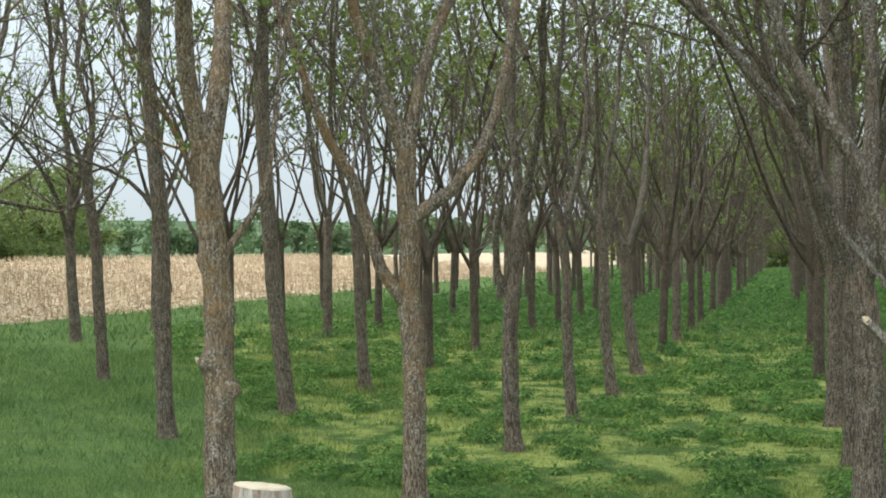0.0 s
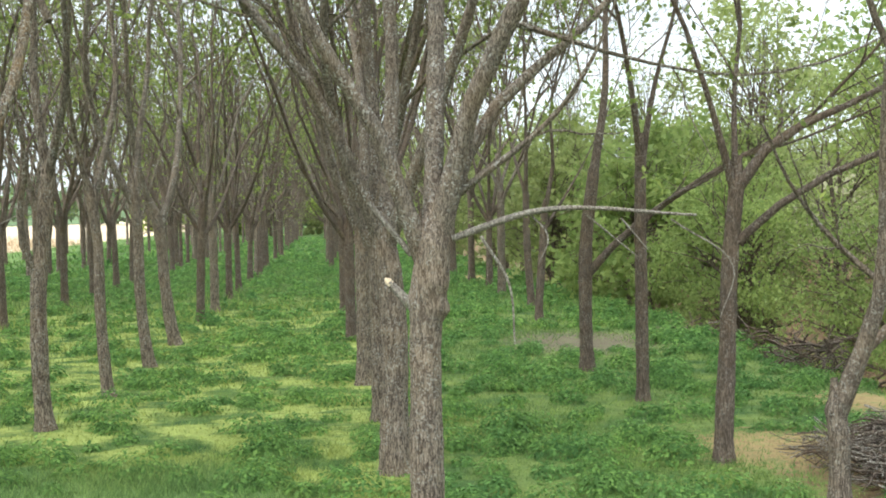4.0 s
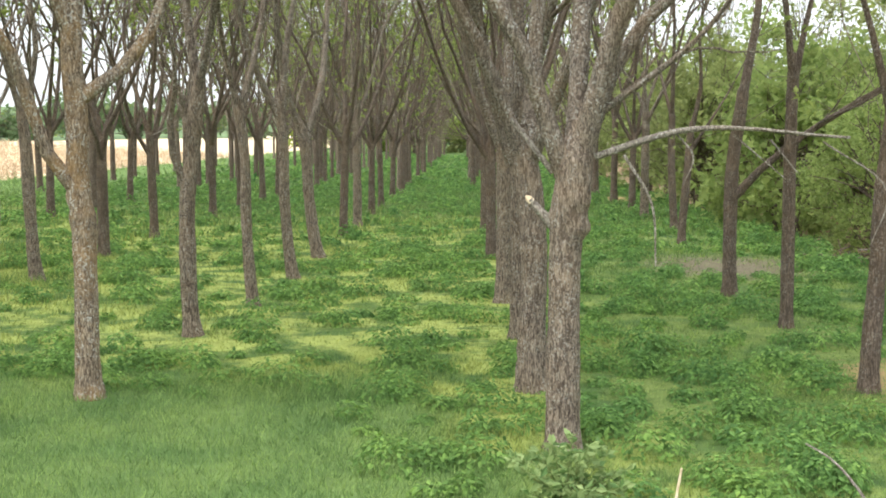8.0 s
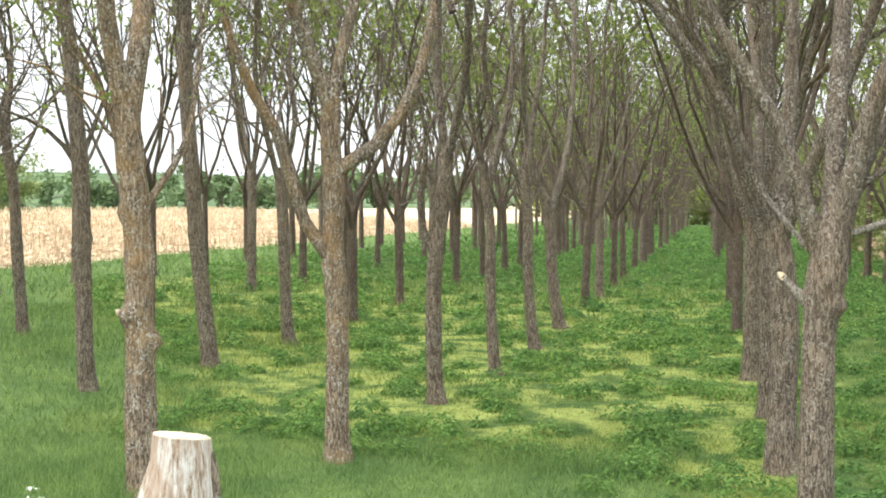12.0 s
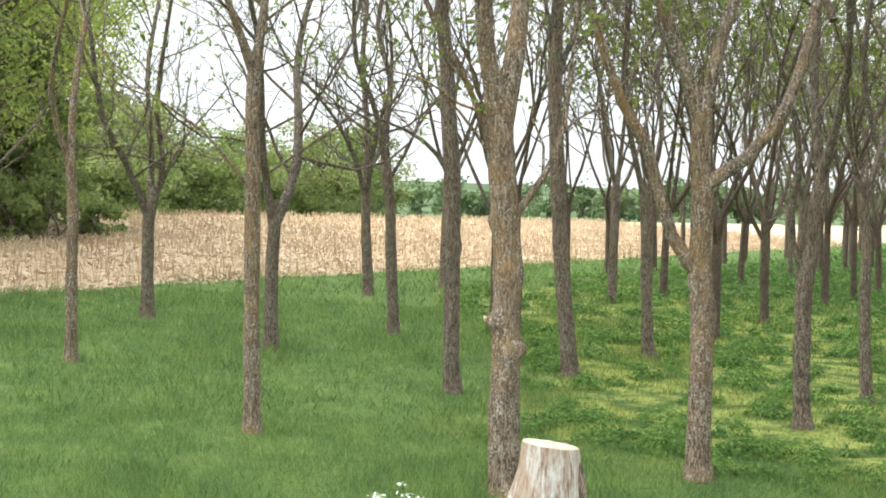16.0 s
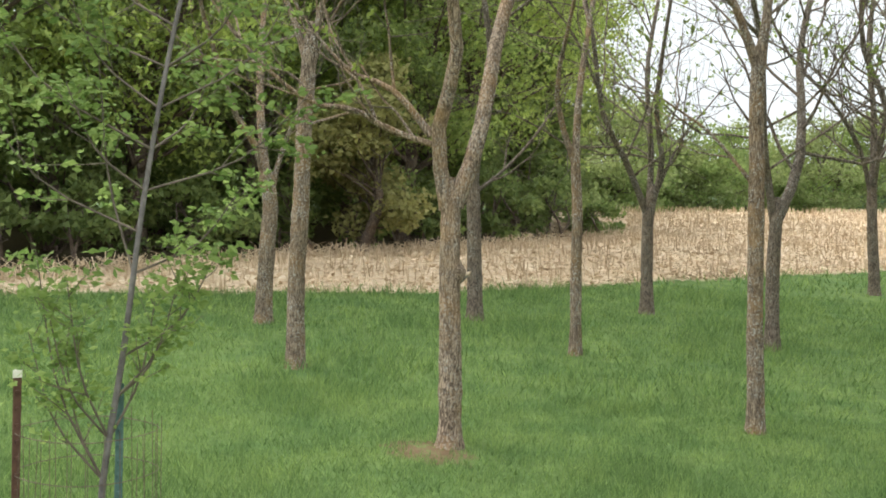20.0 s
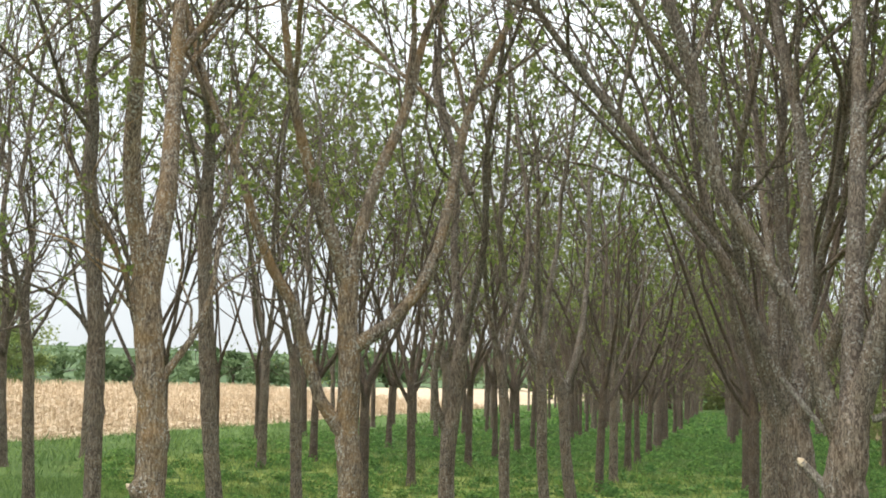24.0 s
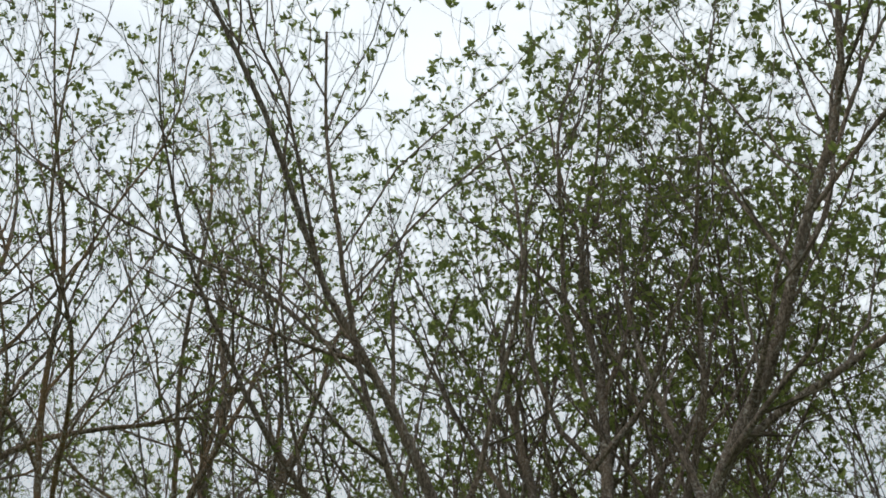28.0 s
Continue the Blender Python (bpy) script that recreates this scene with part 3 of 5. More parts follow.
        if dead:
            if r0 > 0.02:
                tip, ax = Cl[-1], unit(Cl[-1] - Cl[-2])
                a1 = unit(np.cross(ax, UP))
                ends = np.stack([tip - ax * 0.015, tip + ax * 0.012, tip + ax * 0.03 + a1 * 0.004])
                part("broken_end", mesh_data("broken_end", *tubes(ends[None], np.array([[r1 * 1.02, r1 * 0.85, 0.003]]), 8, 0.12, rng), PALE_WOOD), root, "pale torn wood")
            continue
        (live if main else thin_l).append(resample(Cl, 16))
        (rads if main else thin_r).append(np.interp(np.linspace(0, 1, 16), s, Rl))
        (owners if main else thin_o).append(lo_)
    lots = []
    n1, n2, n3, leaf, per, forks, wide = FINENESS[rich]
    if live and forks:
        base_n = len(live)
        fl, fr = grow(np.array(live), np.array(rads), forks, 0.2, 0.55, (2.0, 3.6), 26, 0.55, 16, 0.62, rng, 0.09)
        for j in range(len(fl)):
            f_ = part("limb", mesh_data("limb", *tubes(fl[j:j + 1], fr[j:j + 1], 8 if singly else 5, 0.03, rng), bark), root)
            live.append(fl[j])
            rads.append(fr[j])
            owners.append(f_)
    if live:
        lots.append(crown(np.array(live), np.array(rads), rng, n1, n2, n3, leaf, per, far=not singly, wide=wide, low=0.06 if wide > 50 else 0.22 if rich == 1.4 else 0.2, full=0.62 if rich in (0.5, 0.85, 1.25, 1.3, 1.4) else 0.42))
    if thin_l:
        lots.append(crown(np.array(thin_l), np.array(thin_r), rng, 6 if singly else 2, 4, 2, far=not singly, lengths=((0.3, 0.9), (0.2, 0.5), (0.08, 0.22))))
    fine = sides > 12
    if singly:
        for g, who in zip(lots, [o_ for o_ in (owners, thin_o) if o_]):
            each = len(g[0][0]) // len(who)
            for j in range(len(g[0][0])):
                part("branch", mesh_data("branch", *tubes(g[0][0][j:j + 1], g[0][1][j:j + 1], 6), bark), who[j // each])
    else:
        tagged(part("branchwork", mesh_data("branchwork", *join(*[tubes(*g[0], 5 if fine else 3) for g in lots]), bark), root), kind="stuff")
    tw = part("twigwork", mesh_data("twigwork", *join(*[tubes(*g[1], 3) for g in lots], *[tubes(*g[2], 3) for g in lots]), TWIG), root)
    lf = part("leaves", mesh_data("leaves", *join(*[g[3] for g in lots]), SUNLIT_TREE_LEAF if (u < -6.4 or bark is BARK_PALE) and singly else SPRING_LEAF, False), root, "small fresh green leaves in tufts")
    tagged(tw, kind="stuff")
    tagged(lf, kind="stuff")
    return root


# branches to a limb, shoots to a branch, twigs to a shoot, leaf length, leaves to a tuft, forks of a limb, branch angle
FINENESS = {1.25: (7, 4, 1, 0.075, 8, 1, 38), 1.3: (9, 5, 2, 0.044, 10, 2, 38), 1.4: (13, 6, 2, 0.05, 12, 4, 44), 1.2: (9, 5, 2, 0.04, 10, 3, 36), 1.15: (8, 7, 2, 0.048, 8, 1, 46), 1.1: (13, 8, 2, 0.042, 5, 1, 56), 1.0: (7, 5, 2, 0.045, 6, 1, 40), 0.85: (7, 4, 1, 0.075, 8, 1, 37), 0.5: (7, 3, 1, 0.11, 5, 0, 37)}
HEROES = []


def hero(x, y, r, trunk, limbs, bark=None, label="", knobs=(), rich=1.0, height=7.9):
    HEROES.append((x, y))
    orchard_tree(x, y, r, trunk, limbs, 100 + len(HEROES), height, rich, bark=bark, label=label, singly=True, knobs=knobs)


hero(2.25, 6.35, 0.089, [(0.0, 0.72), (0.01, 1.13), (0.04, 1.36), (0.05, 1.51)], [
    (False, 0.052, 0.022, [(0.0, 1.43), (-0.33, 2.27), (-0.48, 2.46), (-0.71, 3.31), (-1.03, 4.06)]),
    (False, 0.055, 0.029, [(0.05, 1.52), (0.09, 2.6), (0.12, 3.83), (0.11, 4.67)]),
    (False, 0.061, 0.025, [(0.09, 1.56), (0.28, 2.26), (0.52, 2.74), (0.64, 3.18), (0.62, 3.47), (0.84, 3.81), (1.25, 4.9)]),
    (False, 0.047, 0.020, [(0.12, 1.65), (0.28, 2.05), (0.93, 2.68)]),
    (False, 0.020, 0.010, [(0.16, 1.73), (0.75, 2.22), (0.87, 2.42)]),
    (False, 0.026, 0.013, [(0.62, 3.47), (0.3, 4.85)]),
    (False, 0.020, 0.012, [(0.03, 3.71), (0.36, 4.08), (0.49, 4.4)]),
    (False, 0.017, 0.009, [(0.49, 2.63), (1.19, 2.42)]),
] + [
    (True, 0.020, 0.007, [(0.15, 1.52), (0.56, 1.65), (1.4, 1.62)]),
    (True, 0.009, 0.004, [(0.3, 1.53), (0.44, 1.29), (0.47, 0.96)]),
    (True, 0.006, 0.003, [(0.85, 1.63), (1.11, 1.41)]),
    (True, 0.006, 0.003, [(1.29, 1.6), (1.62, 1.33), (1.55, 1.08)]),
    (True, 0.006, 0.003, [(1.03, 1.61), (1.17, 1.44)]),
    (True, 0.006, 0.003, [(0.56, 1.64), (0.65, 1.52), (0.6, 1.38)]),
    (True, 0.032, 0.022, [(-0.02, 1.13), (-0.18, 1.3)]),
    (True, 0.017, 0.013, [(-0.06, 1.44), (-0.28, 1.72)]),
], rich=1.2, height=7.8, knobs=((1.17, 1, 0.042), (1.2, -1, 0.024), (1.30, 0, 0.012), (1.45, 0, 0.016, 0.2)))
hero(2.58, 7.89, 0.093, [(-0.01, 0.29), (-0.0, 0.87), (-0.03, 1.3), (-0.06, 1.51)], [
    (False, 0.047, 0.032, [(-0.06, 1.48), (-0.55, 2.56), (-0.76, 2.81)]),
    (False, 0.057, 0.043, [(-0.04, 1.48), (0.01, 3.01)]),
    (False, 0.047, 0.032, [(-0.04, 1.44), (0.49, 2.86)]),
    (True, 0.029, 0.018, [(0.01, 0.9), (-0.13, 1.59)]),
], rich=1.3, height=7.4)
hero(3.09, 9.86, 0.072, [(0.0, 0.26), (-0.01, 0.92), (-0.02, 1.44)], [
    (False, 0.048, 0.035, [(-0.06, 1.4), (-0.18, 1.84), (-0.37, 2.88)]),
    (False, 0.057, 0.039, [(-0.05, 1.44), (-0.0, 2.01), (-0.06, 3.31)]),
    (False, 0.048, 0.031, [(-0.05, 1.44), (0.33, 3.05)]),
], rich=1.3, height=7.2)
hero(3.64, 12.14, 0.084, [(0.0, 0.3), (0.0, 0.95), (-0.01, 1.5)], [
    (False, 0.045, 0.032, [(-0.01, 1.45), (-0.22, 1.95), (-0.45, 2.9)]),
    (False, 0.052, 0.036, [(-0.01, 1.5), (0.03, 2.1), (-0.02, 3.2)]),
    (False, 0.045, 0.030, [(0.0, 1.48), (0.2, 2.0), (0.38, 3.0)]),
], rich=1.3, height=7.6)
hero(-1.24, 7.34, 0.088, [(-0.02, 0.27), (-0.03, 0.91), (-0.03, 1.29), (-0.05, 1.57), (-0.08, 1.85), (-0.11, 2.16)], [
    (False, 0.058, 0.034, [(-0.1, 2.12), (-0.2, 2.6), (-0.22, 3.66), (-0.34, 4.25)]),
    (False, 0.062, 0.036, [(-0.1, 2.1), (-0.03, 2.55), (0.0, 3.36), (0.03, 4.3)]),
    (False, 0.024, 0.013, [(-0.09, 1.82), (-0.24, 2.25), (-0.48, 2.68)]),
    (False, 0.024, 0.013, [(0.0, 1.63), (0.19, 1.92), (0.3, 2.52)]),
    (True, 0.026, 0.019, [(-0.07, 0.97), (-0.14, 1.03)]),
], bark=BARK_RUSTY, knobs=((1.02, -1, 0.05), (0.87, 1, 0.045), (1.3, 0, 0.012), (1.6, -1, 0.03)), rich=1.2)
hero(-0.18, 8.27, 0.075, [(-0.02, 0.17), (-0.01, 0.82), (-0.02, 1.12), (-0.04, 1.39), (-0.04, 1.71), (-0.06, 2.03), (-0.06, 2.28)], [
    (False, 0.043, 0.025, [(-0.05, 1.28), (-0.21, 1.5), (-0.4, 2.1), (-0.55, 2.34), (-0.76, 2.94)]),
    (False, 0.043, 0.021, [(-0.02, 1.85), (0.09, 1.91), (0.81, 3.77), (1.21, 4.65)]),
    (False, 0.043, 0.020, [(-0.07, 2.26), (-0.41, 3.24), (-0.5, 3.79), (-0.54, 4.54)]),
    (False, 0.046, 0.021, [(-0.06, 2.26), (0.07, 2.88), (0.3, 3.52), (0.38, 3.94), (0.61, 4.53)]),
], bark=BARK_RUSTY, knobs=((1.12, 0, 0.014), (1.02, 1, 0.02), (1.25, -1, 0.025)), rich=1.2)
hero(0.58, 10.72, 0.070, [(-0.04, 0.11), (-0.04, 0.76), (-0.03, 1.18), (0.01, 1.5), (0.06, 2.01)], [
    (False, 0.032, 0.016, [(-0.04, 1.22), (-0.14, 1.46), (-0.16, 1.78), (-0.1, 2.1), (-0.18, 2.52)]),
    (False, 0.042, 0.028, [(0.06, 1.97), (-0.03, 2.89), (-0.01, 3.35)]),
    (False, 0.037, 0.023, [(0.06, 1.97), (0.23, 2.98), (0.2, 3.35)]),
    (False, 0.032, 0.019, [(0.1, 3.23), (-0.24, 4.38), (-0.18, 4.92)]),
])
hero(1.24, 12.43, 0.054, [(-0.05, 0.13), (-0.07, 0.84), (-0.08, 1.48), (-0.13, 1.86)], [
    (False, 0.030, 0.016, [(-0.13, 1.86), (-0.24, 2.34), (-0.3, 2.99), (-0.25, 3.63)]),
    (False, 0.035, 0.022, [(-0.11, 1.81), (0.13, 2.99), (0.09, 3.63)]),
])
hero(1.92, 14.76, 0.064, [(-0.07, 0.1), (-0.1, 0.81), (-0.12, 1.65), (-0.16, 1.97)], [
    (False, 0.042, 0.026, [(-0.12, 1.78), (-0.32, 2.16), (-0.62, 3.44), (-0.56, 4.01)]),
    (False, 0.039, 0.023, [(-0.12, 1.84), (-0.07, 2.61), (0.05, 3.37), (0.08, 4.01)]),
])
hero(2.57, 17.19, 0.079, [(-0.09, 0.08), (-0.14, 0.83), (-0.18, 1.43), (-0.24, 1.72)], [
    (False, 0.045, 0.026, [(-0.2, 1.57), (-0.4, 2.17), (-0.52, 2.92), (-0.53, 3.96)]),
    (False, 0.049, 0.030, [(-0.19, 1.5), (0.01, 2.17), (0.11, 3.07), (0.14, 4.1)]),
])
hero(-2.41, 11.35, 0.075, [(-0.04, 0.1), (-0.05, 1.22), (-0.07, 1.95), (-0.12, 2.52), (-0.17, 3.1), (-0.21, 3.38)], [
    (False, 0.023, 0.010, [(-0.1, 1.95), (-0.26, 2.18), (-0.44, 2.3), (-0.72, 2.41)]),
    (False, 0.023, 0.010, [(-0.06, 1.99), (0.3, 3.02)]),
], knobs=((1.21, -1, 0.05), (1.33, 1, 0.02)), rich=1.1)
hero(-1.59, 13.24, 0.084, [(-0.04, 0.08), (-0.08, 0.66), (-0.14, 1.22), (-0.2, 2.02), (-0.26, 2.97), (-0.27, 3.54)], [
    (False, 0.035, 0.020, [(-0.27, 3.2), (-0.41, 3.92)]),
    (False, 0.035, 0.020, [(-0.25, 3.03), (-0.02, 3.82)]),
], knobs=((1.35, 0, 0.012),), rich=1.1)
hero(-0.92, 15.39, 0.073, [(-0.06, 0.1), (-0.07, 0.76), (-0.1, 1.56), (-0.13, 1.89)], [
    (False, 0.040, 0.023, [(-0.13, 1.86), (-0.29, 2.48), (-0.42, 3.2), (-0.36, 4.05)]),
    (False, 0.040, 0.023, [(-0.11, 1.89), (0.04, 2.62), (-0.03, 3.41), (0.06, 4.06)]),
], rich=1.1)
hero(-3.97, 15.15, 0.071, [(-0.02, 0.08), (-0.07, 1.09), (-0.1, 1.7), (-0.16, 2.03)], [
    (False, 0.041, 0.024, [(-0.15, 1.97), (-0.28, 2.64), (-0.53, 3.24), (-0.59, 4.11)]),
    (False, 0.044, 0.027, [(-0.12, 1.9), (-0.17, 2.37), (-0.13, 3.11), (-0.31, 3.71), (-0.26, 4.12)]),
    (False, 0.024, 0.010, [(-0.09, 1.9), (0.07, 2.18), (0.31, 2.99)]),
], rich=1.1)
hero(-4.58, 6.76, 0.074, [(0.0, 0.12), (-0.01, 0.69), (-0.02, 1.11), (-0.02, 1.5)], [
    (False, 0.049, 0.039, [(-0.04, 1.5), (-0.11, 1.92), (-0.0, 2.45), (-0.04, 2.8)]),
    (False, 0.053, 0.042, [(-0.0, 1.52), (0.09, 1.75), (0.31, 2.8)]),
    (False, 0.022, 0.011, [(-0.11, 1.89), (-0.44, 2.0), (-0.62, 2.1), (-0.87, 2.13), (-1.09, 2.28), (-1.3, 2.5)]),
    (False, 0.012, 0.006, [(-0.87, 2.13), (-1.0, 2.3), (-1.3, 2.42), (-1.42, 2.7)]),
    (False, 0.011, 0.005, [(-0.5, 2.05), (-0.62, 2.3), (-0.85, 2.45), (-1.0, 2.75)]),
    (False, 0.012, 0.005, [(-0.63, 2.33), (-0.8, 2.62), (-0.86, 2.9)]),
    (False, 0.010, 0.005, [(-0.62, 2.1), (-0.98, 2.02), (-1.18, 2.12)]),
    (False, 0.025, 0.011, [(-0.15, 1.96), (-0.45, 2.27), (-0.63, 2.33), (-0.79, 2.47)]),
    (True, 0.021, 0.014, [(0.03, 1.04), (0.09, 1.09)]),
], bark=BARK_PALE, knobs=((1.1, 1, 0.04), (0.35, 0, 0.008)), rich=1.15)
hero(-3.30, 8.68, 0.060, [(0.0, 0.08), (-0.02, 0.67), (-0.03, 1.26), (-0.04, 1.85), (-0.05, 2.43), (-0.04, 2.58)], [
    (False, 0.036, 0.024, [(-0.05, 2.54), (-0.24, 3.01)]),
    (False, 0.040, 0.028, [(-0.04, 2.54), (0.01, 3.01)]),
    (False, 0.016, 0.008, [(-0.06, 1.73), (-0.41, 2.12), (-0.57, 2.23)]),
], bark=BARK_RUSTY, rich=1.1)
hero(-5.82, 10.72, 0.055, [(-0.0, 0.15), (-0.01, 0.73), (-0.01, 1.31), (-0.04, 1.83)], [
    (False, 0.032, 0.018, [(-0.04, 1.78), (-0.22, 2.35), (-0.18, 2.77)]),
    (False, 0.037, 0.024, [(-0.04, 1.81), (-0.02, 2.41), (0.09, 3.29)]),
], bark=BARK_RUSTY, rich=1.15)
hero(-6.79, 14.32, 0.079, [(-0.0, 0.15), (-0.01, 0.76), (0.0, 1.24), (0.02, 1.37)], [
    (False, 0.045, 0.024, [(-0.02, 1.2), (-0.29, 1.84), (-0.54, 2.31), (-0.66, 3.05)]),
    (False, 0.041, 0.024, [(0.0, 1.31), (0.01, 1.91), (-0.06, 3.05), (0.03, 3.72)]),
    (False, 0.038, 0.021, [(0.03, 1.31), (0.14, 1.78), (0.06, 2.38), (0.14, 3.32)]),
    (False, 0.024, 0.010, [(0.05, 1.37), (0.21, 1.78), (0.46, 2.25), (0.68, 2.52)]),
], rich=1.1)
hero(-4.67, 12.78, 0.074, [(-0.0, 0.16), (-0.01, 0.79), (0.01, 1.36)], [
    (False, 0.044, 0.026, [(-0.01, 1.31), (-0.1, 1.82), (-0.21, 3.18)]),
    (False, 0.053, 0.032, [(0.02, 1.34), (0.2, 1.82), (0.23, 2.5), (0.2, 2.95), (0.27, 3.51)]),
], rich=1.1)
hero(-7.03, 8.13, 0.074, [(-0.0, 0.1), (0.0, 0.7), (0.03, 1.39), (0.05, 2.08), (0.09, 2.64)], [
    (False, 0.037, 0.023, [(0.08, 2.5), (0.22, 3.19)]),
    (False, 0.033, 0.021, [(0.07, 2.45), (-0.03, 2.81), (-0.17, 3.13)]),
], bark=BARK_RUSTY, rich=1.15)
hero(-8.90, 9.82, 0.086, [(0.0, 0.11), (0.03, 0.79), (0.05, 1.25), (0.01, 1.47)], [
    (False, 0.040, 0.023, [(0.01, 1.42), (-0.08, 1.75), (-0.25, 1.98), (-0.39, 2.36)]),
    (False, 0.046, 0.029, [(0.03, 1.36), (-0.04, 1.87), (-0.03, 3.22)]),
    (False, 0.034, 0.017, [(0.06, 1.3), (0.15, 1.7), (0.28, 2.05)]),
], rich=1.15, bark=BARK_RUSTY)
hero(-7.72, 11.93, 0.086, [(-0.0, 0.16), (-0.02, 0.83), (-0.04, 1.45)], [
    (False, 0.049, 0.031, [(-0.04, 1.39), (0.02, 2.0), (0.13, 2.49), (0.06, 3.22)]),
    (False, 0.025, 0.012, [(-0.04, 1.39), (0.21, 1.58), (0.51, 1.89), (0.78, 2.26)]),
], rich=1.15)
hero(-5.48, 19.29, 0.082, [(-0.01, 0.14), (-0.06, 1.0), (-0.08, 1.52)], [
    (False, 0.039, 0.022, [(-0.08, 1.43), (-0.23, 2.03), (-0.55, 2.63), (-0.82, 2.97)]),
    (False, 0.056, 0.030, [(-0.07, 1.52), (-0.08, 2.56), (-0.19, 3.67), (-0.14, 4.7)]),
    (False, 0.039, 0.022, [(-0.06, 1.52), (0.06, 2.47), (0.25, 3.25), (0.18, 4.2)]),
], rich=1.1)
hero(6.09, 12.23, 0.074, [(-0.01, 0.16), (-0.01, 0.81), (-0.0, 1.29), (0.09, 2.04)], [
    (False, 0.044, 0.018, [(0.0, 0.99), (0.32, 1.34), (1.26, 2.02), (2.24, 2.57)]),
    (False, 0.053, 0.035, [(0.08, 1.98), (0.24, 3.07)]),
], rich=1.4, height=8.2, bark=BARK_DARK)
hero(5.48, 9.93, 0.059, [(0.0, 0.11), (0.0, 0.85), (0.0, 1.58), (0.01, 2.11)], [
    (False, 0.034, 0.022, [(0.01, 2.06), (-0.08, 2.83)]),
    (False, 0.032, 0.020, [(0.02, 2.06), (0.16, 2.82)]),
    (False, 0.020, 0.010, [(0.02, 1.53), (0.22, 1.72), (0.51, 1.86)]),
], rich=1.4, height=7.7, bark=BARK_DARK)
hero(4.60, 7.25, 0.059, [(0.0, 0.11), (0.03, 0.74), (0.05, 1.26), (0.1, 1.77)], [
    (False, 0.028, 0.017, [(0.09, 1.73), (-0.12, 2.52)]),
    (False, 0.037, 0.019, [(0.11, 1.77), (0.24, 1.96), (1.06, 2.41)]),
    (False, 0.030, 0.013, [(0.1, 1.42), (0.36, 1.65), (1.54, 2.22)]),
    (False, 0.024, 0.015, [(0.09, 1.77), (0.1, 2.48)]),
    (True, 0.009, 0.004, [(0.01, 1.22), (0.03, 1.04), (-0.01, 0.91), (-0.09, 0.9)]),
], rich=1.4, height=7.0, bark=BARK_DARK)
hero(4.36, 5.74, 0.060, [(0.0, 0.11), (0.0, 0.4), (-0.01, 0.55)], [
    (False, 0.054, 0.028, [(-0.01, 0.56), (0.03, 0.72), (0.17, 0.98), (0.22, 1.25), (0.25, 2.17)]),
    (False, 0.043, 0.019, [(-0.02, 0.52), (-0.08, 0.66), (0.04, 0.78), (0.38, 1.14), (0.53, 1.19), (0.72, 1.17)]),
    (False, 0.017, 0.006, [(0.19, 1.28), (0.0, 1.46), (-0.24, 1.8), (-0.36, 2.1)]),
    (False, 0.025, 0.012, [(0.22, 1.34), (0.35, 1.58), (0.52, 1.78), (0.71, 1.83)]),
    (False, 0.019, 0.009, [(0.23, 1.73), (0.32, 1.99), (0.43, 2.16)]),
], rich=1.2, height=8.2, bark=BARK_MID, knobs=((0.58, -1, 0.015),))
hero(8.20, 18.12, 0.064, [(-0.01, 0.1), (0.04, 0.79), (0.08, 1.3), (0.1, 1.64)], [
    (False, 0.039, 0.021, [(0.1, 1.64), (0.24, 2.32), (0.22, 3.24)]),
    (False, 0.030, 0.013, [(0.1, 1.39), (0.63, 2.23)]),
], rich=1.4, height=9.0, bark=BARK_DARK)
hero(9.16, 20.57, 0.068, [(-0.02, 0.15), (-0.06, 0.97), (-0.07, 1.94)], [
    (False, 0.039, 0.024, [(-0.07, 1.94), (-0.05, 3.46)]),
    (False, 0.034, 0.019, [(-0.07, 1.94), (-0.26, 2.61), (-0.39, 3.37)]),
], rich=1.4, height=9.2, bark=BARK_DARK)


def random_form(rng):
    """Fork height, lean and limbs of a tree of the common kind."""
    fork = rng.uniform(1.35, 1.95)
    lean = rng.uniform(-0.06, 0.06)
    trunk = [(lean * 0.3, 0.5), (lean * 0.6, 1.0), (lean, fork)]
    limbs = []
    n = rng.integers(3, 6)
    for i in range(n):
        tilt = (i - (n - 1) / 2) * rng.uniform(0.26, 0.46) + rng.uniform(-0.12, 0.12)
        z0 = fork - rng.uniform(0.0, 0.3)
        a_ = lean
        pts = [(a_, z0)]
        for j in range(1, 4):
            a_ += math.sin(tilt) * 0.42
            pts.append((a_, pts[-1][1] + math.cos(tilt) * 0.5))
            tilt *= 0.78
        r0 = rng.uniform(0.03, 0.043)
        limbs.append((False, r0, r0 * 0.72, pts))
    for i in range(rng.integers(0, 3)):
        z0 = rng.uniform(1.2, fork)
        s = rng.choice([-1, 1])
        limbs.append((bool(rng.random() < 0.4), 0.012, 0.005, [(lean, z0), (lean + s * 0.25, z0 + 0.12), (lean + s * 0.55, z0 + rng.uniform(-0.05, 0.35))]))
    return trunk, limbs


